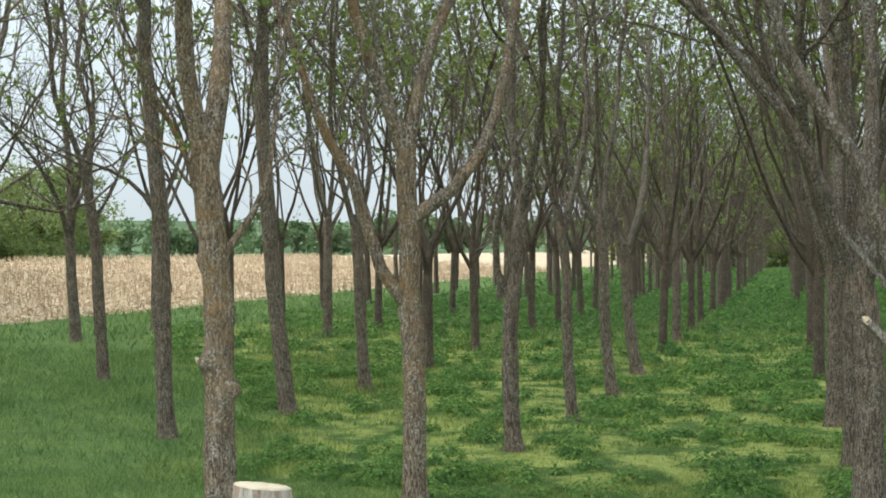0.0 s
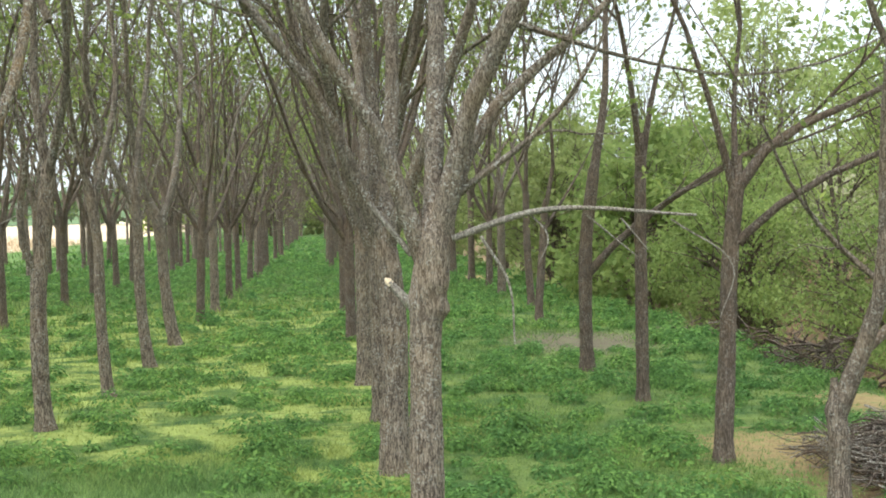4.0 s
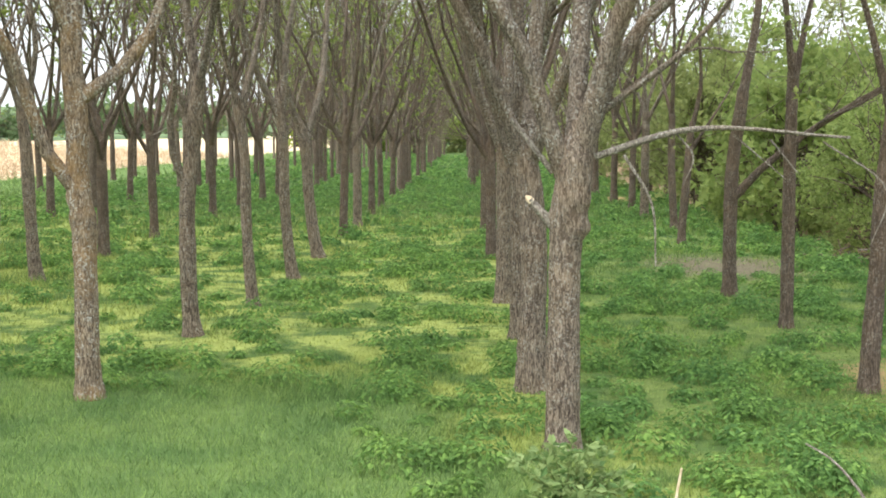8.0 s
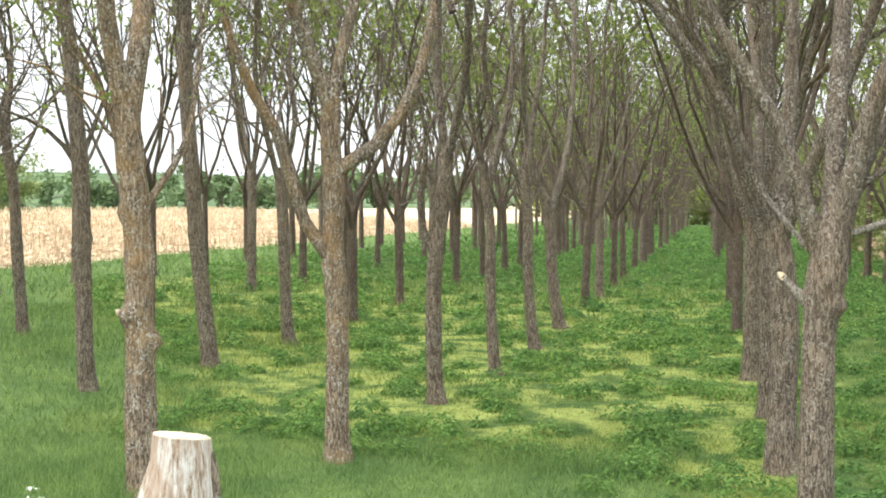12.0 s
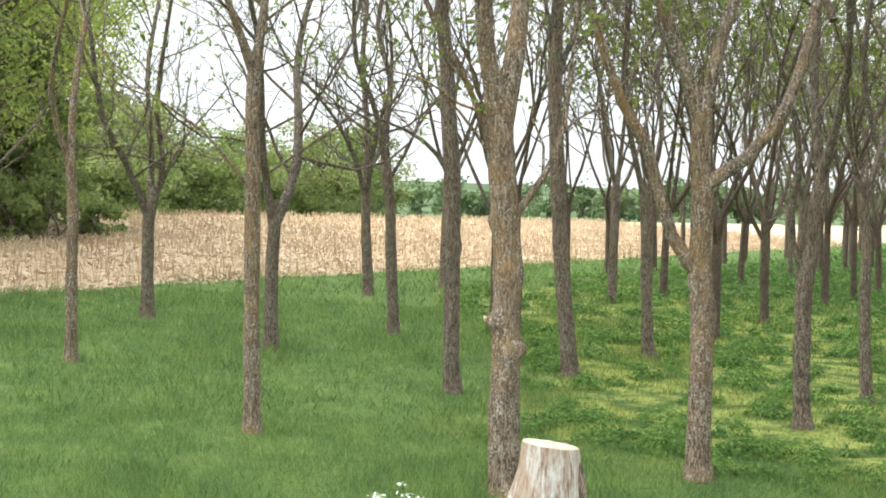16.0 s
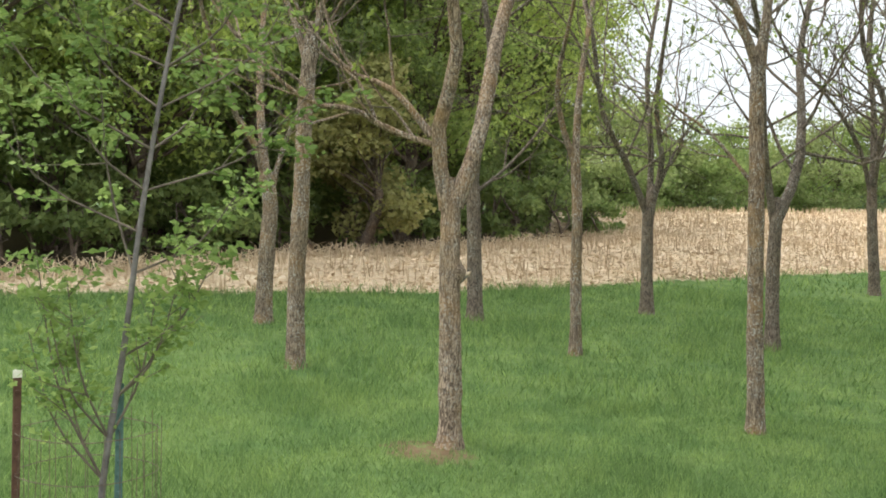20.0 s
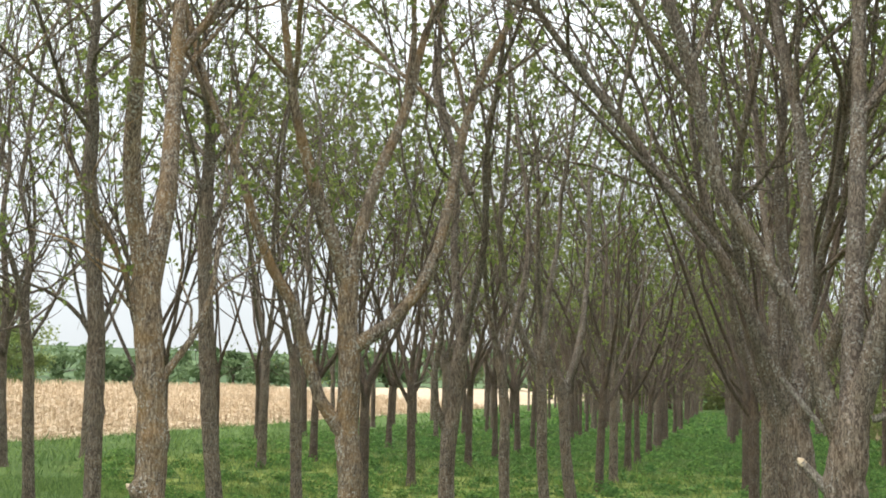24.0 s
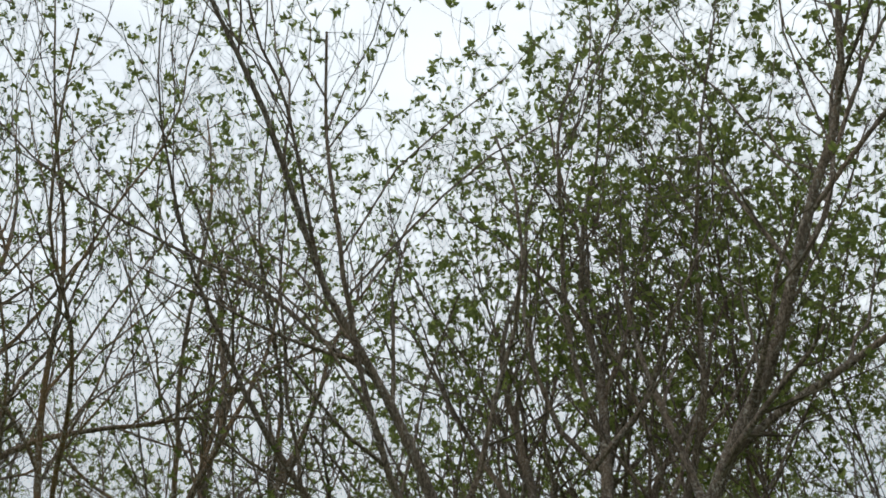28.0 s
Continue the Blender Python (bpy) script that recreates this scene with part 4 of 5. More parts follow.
def fill_rows():
    rng = np.random.default_rng(5)
    spots = []
    rows_ = {0.45: [15.0], -1.9: [21.0, 23.2, 26.9, 29.5, 33.2], -4.9: [17.4, 20.35, 22.9, 25.6, 28.6, 31.8], -7.6: [16.3, 21.0, 23.9, 26.2, 29.3, 31.6],
             -10.25: [19.8, 22.6, 25.4, 28.2, 31.0], 3.6: [25.6, 28.4, 31.5, 34.8]}
    for u, vs in rows_.items():
        for v in vs:
            spots.append((u, v, 0.05))
        v = max(vs) + 2.4
        while v < (60 if u > 3 else 112):
            if rng.random() > 0.07:
                spots.append((u, v, 0.14))
            v += 2.4
    near, far = [], []
    for u, v, j in spots:
        uu, vv = u + rng.normal(0, j), v + rng.normal(0, j)
        if all(math.hypot(to_xy(uu, vv)[0] - hx, to_xy(uu, vv)[1] - hy) > 1.0 for hx, hy in HEROES):
            (near if vv < 42 else far).append((uu, vv))
    row = [(u, v) for u, v in near if 0 < u < 1.2 and v < 26]
    near = [q for q in near if q not in row]
    # canopy shade over the row is put into the darker bark colour
    for i, (u, v) in enumerate(row):
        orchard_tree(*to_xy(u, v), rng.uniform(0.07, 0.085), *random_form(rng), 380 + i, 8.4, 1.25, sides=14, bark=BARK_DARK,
                     label="slender planted tree with a full crown of young leaves")
    for group, count, rich, sides in ((near, 9, 0.85, 14), (far, 5, 0.5, 8)):
        protos = []
        for i, (u, v) in enumerate(group):
            x, y = to_xy(u, v)
            if i < count:
                # most filler trees take the darker bark in place of canopy shade
                protos.append(orchard_tree(x, y, rng.uniform(0.062, 0.082), *random_form(rng), 300 + i + sides, 7.3, rich, sides=sides,
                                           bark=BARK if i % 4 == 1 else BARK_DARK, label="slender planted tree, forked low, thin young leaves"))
            else:
                s = rng.uniform(0.92, 1.1) * (1.16 if u > 0 else 1.0)
                m = Matrix.LocRotScale((x, y, float(ground_z(u, v))), Euler((0, 0, rng.uniform(0, 6.28))), (s, s, s))
                copy_thing(protos[i % count], m)


fill_rows()


# ---- woods, thickets and the far tree line ----
def leafy_tree(u, v, h, spread, clumps, per, size, mat, seed, name="woodland_tree", label="", stems=1, low=0.25, trunk_r=0.14, group="trees of the wood"):
    """A crown of many leaf clumps of uneven size round a branching trunk."""
    rng = np.random.default_rng(seed)
    x, y = to_xy(u, v)
    root = new(name)
    root.location = (x, y, float(ground_z(u, v)) - 0.03)
    tagged(root, label, "shrub" if "shrub" in name else "tree", group=group)
    ends = []
    c = np.array([0, 0, h * (low + 1) / 2])
    for i in range(clumps):
        d = unit(rng.standard_normal(3))
        q = rng.random() ** 0.4
        e_ = np.array([d[0] * spread, d[1] * spread, d[2] * h * (1 - low) / 2]) * q
        if e_[2] > 0:
            e_[:2] *= 1 - 0.55 * e_[2] / (h * (1 - low) / 2)
        ends.append(c + e_)
    ends = np.array(ends)
    trunks = []
    for i in range(stems):
        b = np.array([rng.normal(0, 0.3), rng.normal(0, 0.3), 0]) if stems > 1 else np.zeros(3)
        t = np.array([rng.normal(0, 0.15) * spread, rng.normal(0, 0.15) * spread, h * rng.uniform(0.6, 0.85)])
        cv = resample([b, b * 0.8 + t * 0.35 + rng.standard_normal(3) * 0.12, b * 0.3 + t * 0.75, t], 12)
        trunks.append(cv)
        part("trunk" if stems == 1 else "stem", mesh_data("trunk", *tubes(cv[None], (trunk_r / math.sqrt(stems) * np.linspace(1.15, 0.25, 12))[None], 8, 0.05, rng), BARK_DARK), root)
    trunks = np.array(trunks)
    bc = []
    for e_ in ends:
        cv = trunks[rng.integers(len(trunks))]
        zt = np.clip(e_[2] * rng.uniform(0.45, 0.8), cv[1, 2], cv[-2, 2])
        s = np.array([np.interp(zt, cv[:, 2], cv[:, 0]), np.interp(zt, cv[:, 2], cv[:, 1]), zt])
        bc.append(resample([s, s * 0.5 + e_ * 0.5 + rng.standard_normal(3) * 0.08 * spread, e_], 5))
    bc = np.array(bc)
    tagged(part("branchwork", mesh_data("branchwork", *tubes(bc, np.tile(np.linspace(0.035, 0.008, 5) * (trunk_r / 0.14), (len(bc), 1)), 3), BARK_DARK), root), kind="stuff")
    rad = spread * rng.uniform(0.2, 0.42, clumps)
    n = (per * rng.uniform(0.5, 1.5, clumps)).astype(int)
    at = np.repeat(ends, n, 0) + unit(rng.standard_normal((n.sum(), 3))) * (np.repeat(rad, n) * rng.random(n.sum()) ** 0.45)[:, None] * np.array([1, 1, 0.62])
    at[:, 2] = np.maximum(at[:, 2], 0.05)
    ax = rng.standard_normal(at.shape) + np.array([0, 0, -0.35])
    part("crown", mesh_data("crown", *leaf_tips(at, ax, size * rng.uniform(0.6, 1.4, len(at)), rng, 0.42), mat, False), root)
    return root


def build_woods():
    rng = np.random.default_rng(11)
    edge = [(-16.9, 3.0, 9.5, 2.6), (-17.8, 6.6, 11, 2.9), (-18.0, 9.4, 10, 2.5), (-19.4, 12.4, 12, 3.0), (-19.2, 15.6, 9, 2.5), (-20.5, 18.6, 11.5, 2.9),
            (-24.0, 23.2, 12, 3.2), (-26.6, 27.0, 13, 3.3), (-23.5, 4.5, 13, 3.4), (-24.0, 10.5, 14, 3.6), (-24.6, 16.0, 14, 3.6), (-28.0, 21.0, 15, 3.8),
            (-22.0, -1.5, 12, 3.4), (-30.0, 29.0, 14, 3.6)]
    for i, (u, v, h, s) in enumerate(edge):
        back = i > 7
        mat = WOOD_LEAF if i in (1, 9, 10) else BRIGHT_LEAF
        if i in (4,):
            mat = WOOD_LEAF
        leafy_tree(u, v, h, s, 115 if not back else 60, 230 if not back else 150, 0.085 if not back else 0.2, mat, 500 + i, low=0.13,
                   label="tall leafy green tree at the edge of the stubble field", trunk_r=0.17)
    # dark evergreens and a bronze-leaved small tree in front of the wood
    for i, (u, v, h, s, mat, lab) in enumerate([(-18.3, 8.2, 5.5, 1.7, DARK_LEAF, "dense dark evergreen under the wood's edge"), (-19.0, 11.0, 6.0, 1.8, DARK_LEAF, "dense dark evergreen under the wood's edge"),
                                                (-19.3, 14.3, 6.0, 1.9, DARK_LEAF, "dense dark evergreen under the wood's edge"), (-20.4, 17.2, 5.5, 1.9, DARK_LEAF, "dense dark evergreen under the wood's edge"),
                                                (-17.6, 5.4, 5.0, 1.8, DARK_LEAF, "dense dark evergreen under the wood's edge"), (-17.3, 13.2, 3.6, 1.25, BROWN_LEAF, "small bronze-leaved tree at the field's edge"),
                                                (-22.6, 19.6, 5.5, 1.9, DARK_LEAF, "dense dark evergreen under the wood's edge"), (-24.8, 24.4, 5.0, 2.0, WOOD_LEAF, "leafy green tree at the field's far corner")]):
        leafy_tree(u, v, h, s, 40, 280, 0.085, mat, 540 + i, low=0.05, label=lab, trunk_r=0.1)
    # undergrowth leaves coloured dark for the shade at the wood's foot
    for i in range(26):
        v = -2.0 + i * 1.0
        u = -17.1 + 1.2 * (1 - float(smooth(v, 5, 12))) - 0.06 * max(0, v - 8) ** 1.45 - rng.uniform(0.3, 0.7) - 1.1 * (i % 2)
        leafy_tree(u, v, rng.uniform(0.9, 1.7) + 0.6 * (i % 2), rng.uniform(0.7, 1.1), 18, 80, 0.1, DARK_LEAF, 560 + i, "shrub", "low green undergrowth shrub, its leaf colour darkened as shade", 3, 0.0, 0.05, "undergrowth shrubs")
    # inner trees and shrubs partly take the dark leaf, shade put into colour
    for i in range(18):
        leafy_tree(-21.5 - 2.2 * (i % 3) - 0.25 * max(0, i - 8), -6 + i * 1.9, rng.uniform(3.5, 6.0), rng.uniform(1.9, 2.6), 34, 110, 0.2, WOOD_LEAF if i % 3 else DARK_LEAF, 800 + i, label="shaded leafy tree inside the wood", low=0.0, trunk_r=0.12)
    for i in range(13):
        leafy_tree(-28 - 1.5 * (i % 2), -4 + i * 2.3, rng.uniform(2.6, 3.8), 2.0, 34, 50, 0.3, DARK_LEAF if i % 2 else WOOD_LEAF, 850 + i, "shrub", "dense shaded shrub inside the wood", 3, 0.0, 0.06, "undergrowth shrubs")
    for i in range(9):
        leafy_tree(-34 - 1.5 * (i % 2), -8 + i * 4.6, rng.uniform(10, 13), 3.6, 34, 40, 0.55, WOOD_LEAF, 830 + i, label="tall leafy tree deep in the wood", low=0.0, trunk_r=0.18)
    # lower trees past the crest, and the far line of trees
    for i in range(11):
        az = radians(29.5 - i * 1.35)
        d = 62 + 3.2 * i + rng.uniform(-3, 3)
        u, v = -d * math.sin(az + 0.2583), d * math.cos(az + 0.2583)
        leafy_tree(u, v, rng.uniform(4.0, 7.6), rng.uniform(3.0, 4.4), 62, 110, 0.19, BRUSH_LEAF if i % 2 else OLIVE_LEAF, 600 + i, label="leafy green tree behind the crest of the field", low=-0.12, trunk_r=0.15, group="trees behind the field")
    for i in range(30):
        az = radians(21 - i * 1.45)
        d = 150 + rng.uniform(-15, 35)
        u, v = -d * math.sin(az + 0.2583), d * math.cos(az + 0.2583)
        leafy_tree(u, v, rng.uniform(4.5, 7.0), rng.uniform(3.0, 5.0), 20, 44, 0.55, HAZY_LEAF, 640 + i, label="distant leafy tree across the valley", low=0.05, trunk_r=0.2, group="distant trees")


build_woods()


def build_thicket():
    """Brush and leaning trees along the creek."""
    rng = np.random.default_rng(21)
    for i, (u, v, h, s, mat) in enumerate([(6.9, 12.6, 2.9, 1.35, BRUSH_LEAF), (8.6, 10.8, 3.3, 1.5, BRUSH_LEAF), (7.4, 16.0, 3.4, 1.6, BRUSH_LEAF), (9.6, 13.6, 4.4, 1.9, BRUSH_LEAF),
                                           (6.4, 19.5, 3.6, 1.5, BRUSH_LEAF), (8.5, 20.5, 5.0, 2.0, OLIVE_LEAF), (6.0, 24.5, 4.2, 1.7, BRUSH_LEAF), (8.0, 26.0, 5.2, 2.1, BRUSH_LEAF),
                                           (5.6, 30.5, 4.4, 1.8, OLIVE_LEAF), (7.5, 33.5, 6.0, 2.3, BRUSH_LEAF), (5.4, 38.5, 5.0, 2.0, OLIVE_LEAF), (7.4, 43.0, 6.0, 2.4, BRUSH_LEAF),
                                           (5.3, 49.0, 6.0, 2.4, OLIVE_LEAF), (5.3, 58.0, 6.0, 2.5, BRUSH_LEAF), (5.2, 70.0, 6.5, 2.7, OLIVE_LEAF), (5.2, 84.0, 6.5, 2.8, BRUSH_LEAF),
                                           (11.5, 10.0, 4.6, 1.9, BRUSH_LEAF), (12.5, 13.8, 5.2, 2.2, BRUSH_LEAF), (12.0, 18.0, 5.6, 2.3, OLIVE_LEAF), (10.6, 7.4, 4.4, 1.9, BRUSH_LEAF),
                                           (12.0, 24.0, 6.4, 2.6, BRUSH_LEAF), (11.0, 31.0, 7.0, 2.8, OLIVE_LEAF), (9.3, 8.4, 2.6, 1.2, DARK_LEAF), (14.0, 9.0, 6.0, 2.4, BRUSH_LEAF)]):
        leafy_tree(u, v, h, s, 80, 150 if v < 22 else 70, 0.052 if v < 22 else 0.13, mat, 700 + i, "shrub_tree", "dense green brush on the creek bank", 3, 0.02, 0.09, "brush along the creek")
    for i in range(16):
        u, v = 15.5 + rng.uniform(0, 12), 8 + i * 3.6
        leafy_tree(u, v, rng.uniform(3.0, 4.6), rng.uniform(1.9, 2.6), 44, 60, 0.17, (OLIVE_LEAF, BRUSH_LEAF)[i % 2], 740 + i, label="leafy tree on the slope beyond the creek", low=0.0, trunk_r=0.10, group="trees beyond the creek")
    for i, (u, v, h) in enumerate(((9.0, 15.5, 6.5), (8.8, 19.0, 6.0), (8.4, 25.5, 6.5), (10.4, 17.2, 6.0), (7.6, 29.0, 7.0), (12.8, 11.2, 7.0), (7.2, 37.0, 8.0))):
        leafy_tree(u, v, h, rng.uniform(1.3, 1.8), 90, 22, 0.06, (OLIVE_LEAF, SPRING_LEAF)[i % 2], 900 + i, label="slender creek tree with bare twigs and sparse olive leaves", stems=2, low=0.3, trunk_r=0.07, group="trees beyond the creek")
    for i in range(12):
        leafy_tree(-15 + i * 2.1, 116 + rng.uniform(-3, 4), rng.uniform(6, 8), 2.8, 26, 60, 0.4, (BRIGHT_LEAF, OLIVE_LEAF)[i % 2], 780 + i, label="leafy tree closing the end of the rows", low=-0.08, trunk_r=0.15, group="trees at the end of the rows")


build_thicket()


# ---- things near the camera ----
def polar(az, d):
    return -d * math.sin(radians(az)), d * math.cos(radians(az))


def at_ground(x, y):
    return float(ground_z(x * math.cos(ROW) + y * math.sin(ROW), -x * math.sin(ROW) + y * math.cos(ROW)))


def stump():
    rng = np.random.default_rng(31)
    x, y = polar(7.95, 3.4)
    g = at_ground(x, y)
    root = new("tree_stump")
    root.location = (x, y, g)
    tagged(root, "weathered barkless tree stump with a fresh pale flat top", "stump")
    d = math.hypot(x, y)
    ax, dp = np.array([y / d, -x / d, 0]), np.array([x / d, y / d, 0])
    K, S, top = 34, 72, 1.053 - g
    ang = np.linspace(0, 2 * np.pi, S, endpoint=False)
    flute = 0.035 * np.sin(3 * ang + 0.6) + 0.03 * np.sin(7 * ang + 2.0) + 0.022 * np.sin(19 * ang) + 0.014 * rng.standard_normal(S)
    V = []
    for k in range(K):
        f = k / (K - 1)
        z = -0.05 + (top + 0.05) * f
        below = top - z
        r = 0.0735 + 0.036 * min(below / 0.32, 1) + 0.05 * smooth(below, 0.32, 0.85)
        left = np.maximum(0, -np.cos(ang)) ** 2 * 0.043 * np.clip((below - 0.07) / 0.18, 0, 1)
        deep_ = 1 + 0.7 * smooth(below, 0.14, 0.43)
        tilt = (-0.0085 * np.cos(ang) - 0.0045 * np.sin(ang)) * f ** 6
        rr = (r + left) * (1 + flute * deep_ * (0.6 + 0.4 * (1 - f)) + 0.006 * rng.standard_normal(S))
        V.append(np.cos(ang)[:, None] * rr[:, None] * ax + np.sin(ang)[:, None] * rr[:, None] * dp + (z + tilt)[:, None] * UP)
    V = np.array(V)
    idx = np.arange(K * S).reshape(K, S)
    nxt = np.roll(idx, -1, 1)
    F = np.stack([idx[:-1], nxt[:-1], nxt[1:], idx[1:]], -1).reshape(-1, 4)
    m, n, l, b = material("weathered_stump_wood")
    co = n.new("ShaderNodeTexCoord").outputs["Object"]
    mp_ = n.new("ShaderNodeMapping")
    mp_.inputs["Scale"].default_value = (1, 1, 0.16)
    l.new(co, mp_.inputs["Vector"])
    streak = noise_node(n, l, mp_.outputs[0], 72, 7, 0.75)
    col = ramp_node(n, l, streak, [(0.35, (0.09, 0.058, 0.037)), (0.43, (0.30, 0.215, 0.155)), (0.5, (0.46, 0.40, 0.35)), (0.62, (0.64, 0.615, 0.59))])
    big = ramp_node(n, l, noise_node(n, l, mp_.outputs[0], 24, 4), [(0.44, (0.0,)), (0.56, (0.7,))])
    col = mix_node(n, l, big, col, (0.36, 0.25, 0.185))
    l.new(col, b.inputs["Base Color"])
    bp = n.new("ShaderNodeBump")
    bp.inputs["Strength"].default_value, bp.inputs["Distance"].default_value = 0.7, 0.012
    l.new(streak, bp.inputs["Height"])
    l.new(bp.outputs[0], b.inputs["Normal"])
    part("stump_body", mesh_data("stump_body", V.reshape(-1, 3), F, m), root)
    # the sawn face, slightly raised and uneven
    rim = V[-1]
    c = rim.mean(0)
    rings = [c + (rim - c) * s + UP * (0.003 + 0.005 * (1 - s) - (0.008 if s > 1 else 0)) + UP[None] * (0.0008 * rng.standard_normal((S, 1))) for s in (1.004, 0.97, 0.66, 0.33, 0.04)]
    W = np.array(rings).reshape(-1, 3)
    i2 = np.arange(5 * S).reshape(5, S)
    n2 = np.roll(i2, -1, 1)
    F2 = np.stack([i2[:-1], n2[:-1], n2[1:], i2[1:]], -1).reshape(-1, 4)
    part("sawn_face", mesh_data("sawn_face", W, F2, plain("fresh_sawn_wood", (0.45, 0.37, 0.255), (0.60, 0.52, 0.39), 40, 0.8)), root, "pale cream sawn wood")
    # a slab standing off the side, a step below the cut
    s_top = top - 0.039
    cv = resample([ax * 0.083 - dp * 0.014 + UP * (s_top - 0.44), ax * 0.087 - dp * 0.02 + UP * (s_top - 0.18), ax * 0.08 - dp * 0.02 + UP * s_top], 10)
    part("split_slab", mesh_data("split_slab", *tubes(cv[None], np.array([[0.032, 0.029, 0.026, 0.023, 0.021, 0.019, 0.017, 0.016, 0.013, 0.003]]), 10, 0.08, rng), BARK), root, "splintered brown slab")


stump()


def sapling():
    rng = np.random.default_rng(41)
    x, y = polar(49.5, 4.6)
    root = new("sapling")
    root.location = (x, y, at_ground(x, y))
    tagged(root, "thin young sapling in leaf inside a wire cage", "tree")
    d = math.hypot(x, y)
    ax, dp = np.array([y / d, -x / d, 0]), np.array([x / d, y / d, 0])
    stem = resample([UP * -0.05, ax * 0.0 + UP * 0.6, ax * 0.07 + UP * 1.1, ax * 0.13 + UP * 1.6, ax * 0.21 + UP * 2.1, ax * 0.30 + UP * 2.55, ax * 0.40 + UP * 3.2], 24)
    R = np.linspace(0.0145, 0.005, 24)
    part("trunk", mesh_data("trunk", *tubes(stem[None], R[None], 10, 0.03, rng), plain("smooth_grey_bark", (0.09, 0.08, 0.075), (0.19, 0.17, 0.155), 22)), root)
    shoots = []
    for z0, a_, e_, b_ in ((0.60, -0.22, 0.78, -0.05), (0.62, -0.13, 0.45, 0.06), (0.68, -0.25, 0.5, 0.1), (0.8, -0.14, 0.55, -0.12), (0.9, 0.17, 0.25, 0.05), (1.0, 0.2, 0.4, -0.06), (0.75, -0.2, 0.45, -0.1), (0.8, 0.16, 0.5, 0.1), (1.15, 0.3, 0.35, -0.1), (1.35, -0.12, 0.75, 0.12), (1.4, 0.38, 0.30, 0.15), (1.6, -0.26, 0.35, -0.1), (1.75, 0.22, 0.30, 0.2),
                           (1.9, -0.32, 0.45, 0.1), (2.05, 0.28, 0.35, -0.15), (2.2, -0.3, 0.35, 0.15), (2.35, -0.38, 0.5, -0.2), (2.45, 0.25, 0.4, 0.1), (2.6, -0.25, 0.4, 0.1), (2.75, 0.2, 0.35, -0.1), (1.5, -0.55, 0.5, 0.05), (1.8, -0.6, 0.6, -0.15), (2.1, -0.6, 0.5, 0.2), (2.0, 0.5, 0.5, 0.1), (1.65, 0.55, 0.35, -0.1)):
        i = int(np.argmin(np.abs(stem[:, 2] - z0)))
        s = stem[i]
        shoots.append(resample([s, s + ax * a_ * 0.6 + dp * b_ * 0.6 + UP * e_ * 0.35, s + ax * a_ + dp * b_ + UP * e_], 7))
    shoots = np.array(shoots)
    sr = np.tile(np.linspace(0.005, 0.0016, 7), (len(shoots), 1))
    for j in range(len(shoots)):
        part("branch", mesh_data("branch", *tubes(shoots[j:j + 1], sr[j:j + 1], 6), TWIG), root)
    tw, tr = grow(shoots, sr, 6, 0.25, 1.0, (0.08, 0.28), 45, 0.3, 4, 0.7, rng)
    tagged(part("twigwork", mesh_data("twigwork", *tubes(tw, tr, 3), TWIG), root), kind="stuff")
    tips = np.concatenate([tw[:, -1], tw[:, 2], shoots[:, -1], shoots[:, 4], tw[:, 1]])
    tips = tips[rng.random(len(tips)) < np.where(tips[:, 2] < 1.35, 0.75, 0.95)]
    at = np.repeat(tips, 11, 0) + rng.standard_normal((len(tips) * 11, 3)) * np.array([0.036, 0.036, 0.010])
    axl = rng.standard_normal(at.shape) * np.array([0.9, 0.9, 0.35]) + ax * 0.35 + UP * -0.15
    part("leaves", mesh_data("leaves", *leaf_quads(at, axl, 0.034 * rng.uniform(0.6, 1.4, len(at)), rng, 0.28), SAPLING_LEAF, False), root)


sapling()


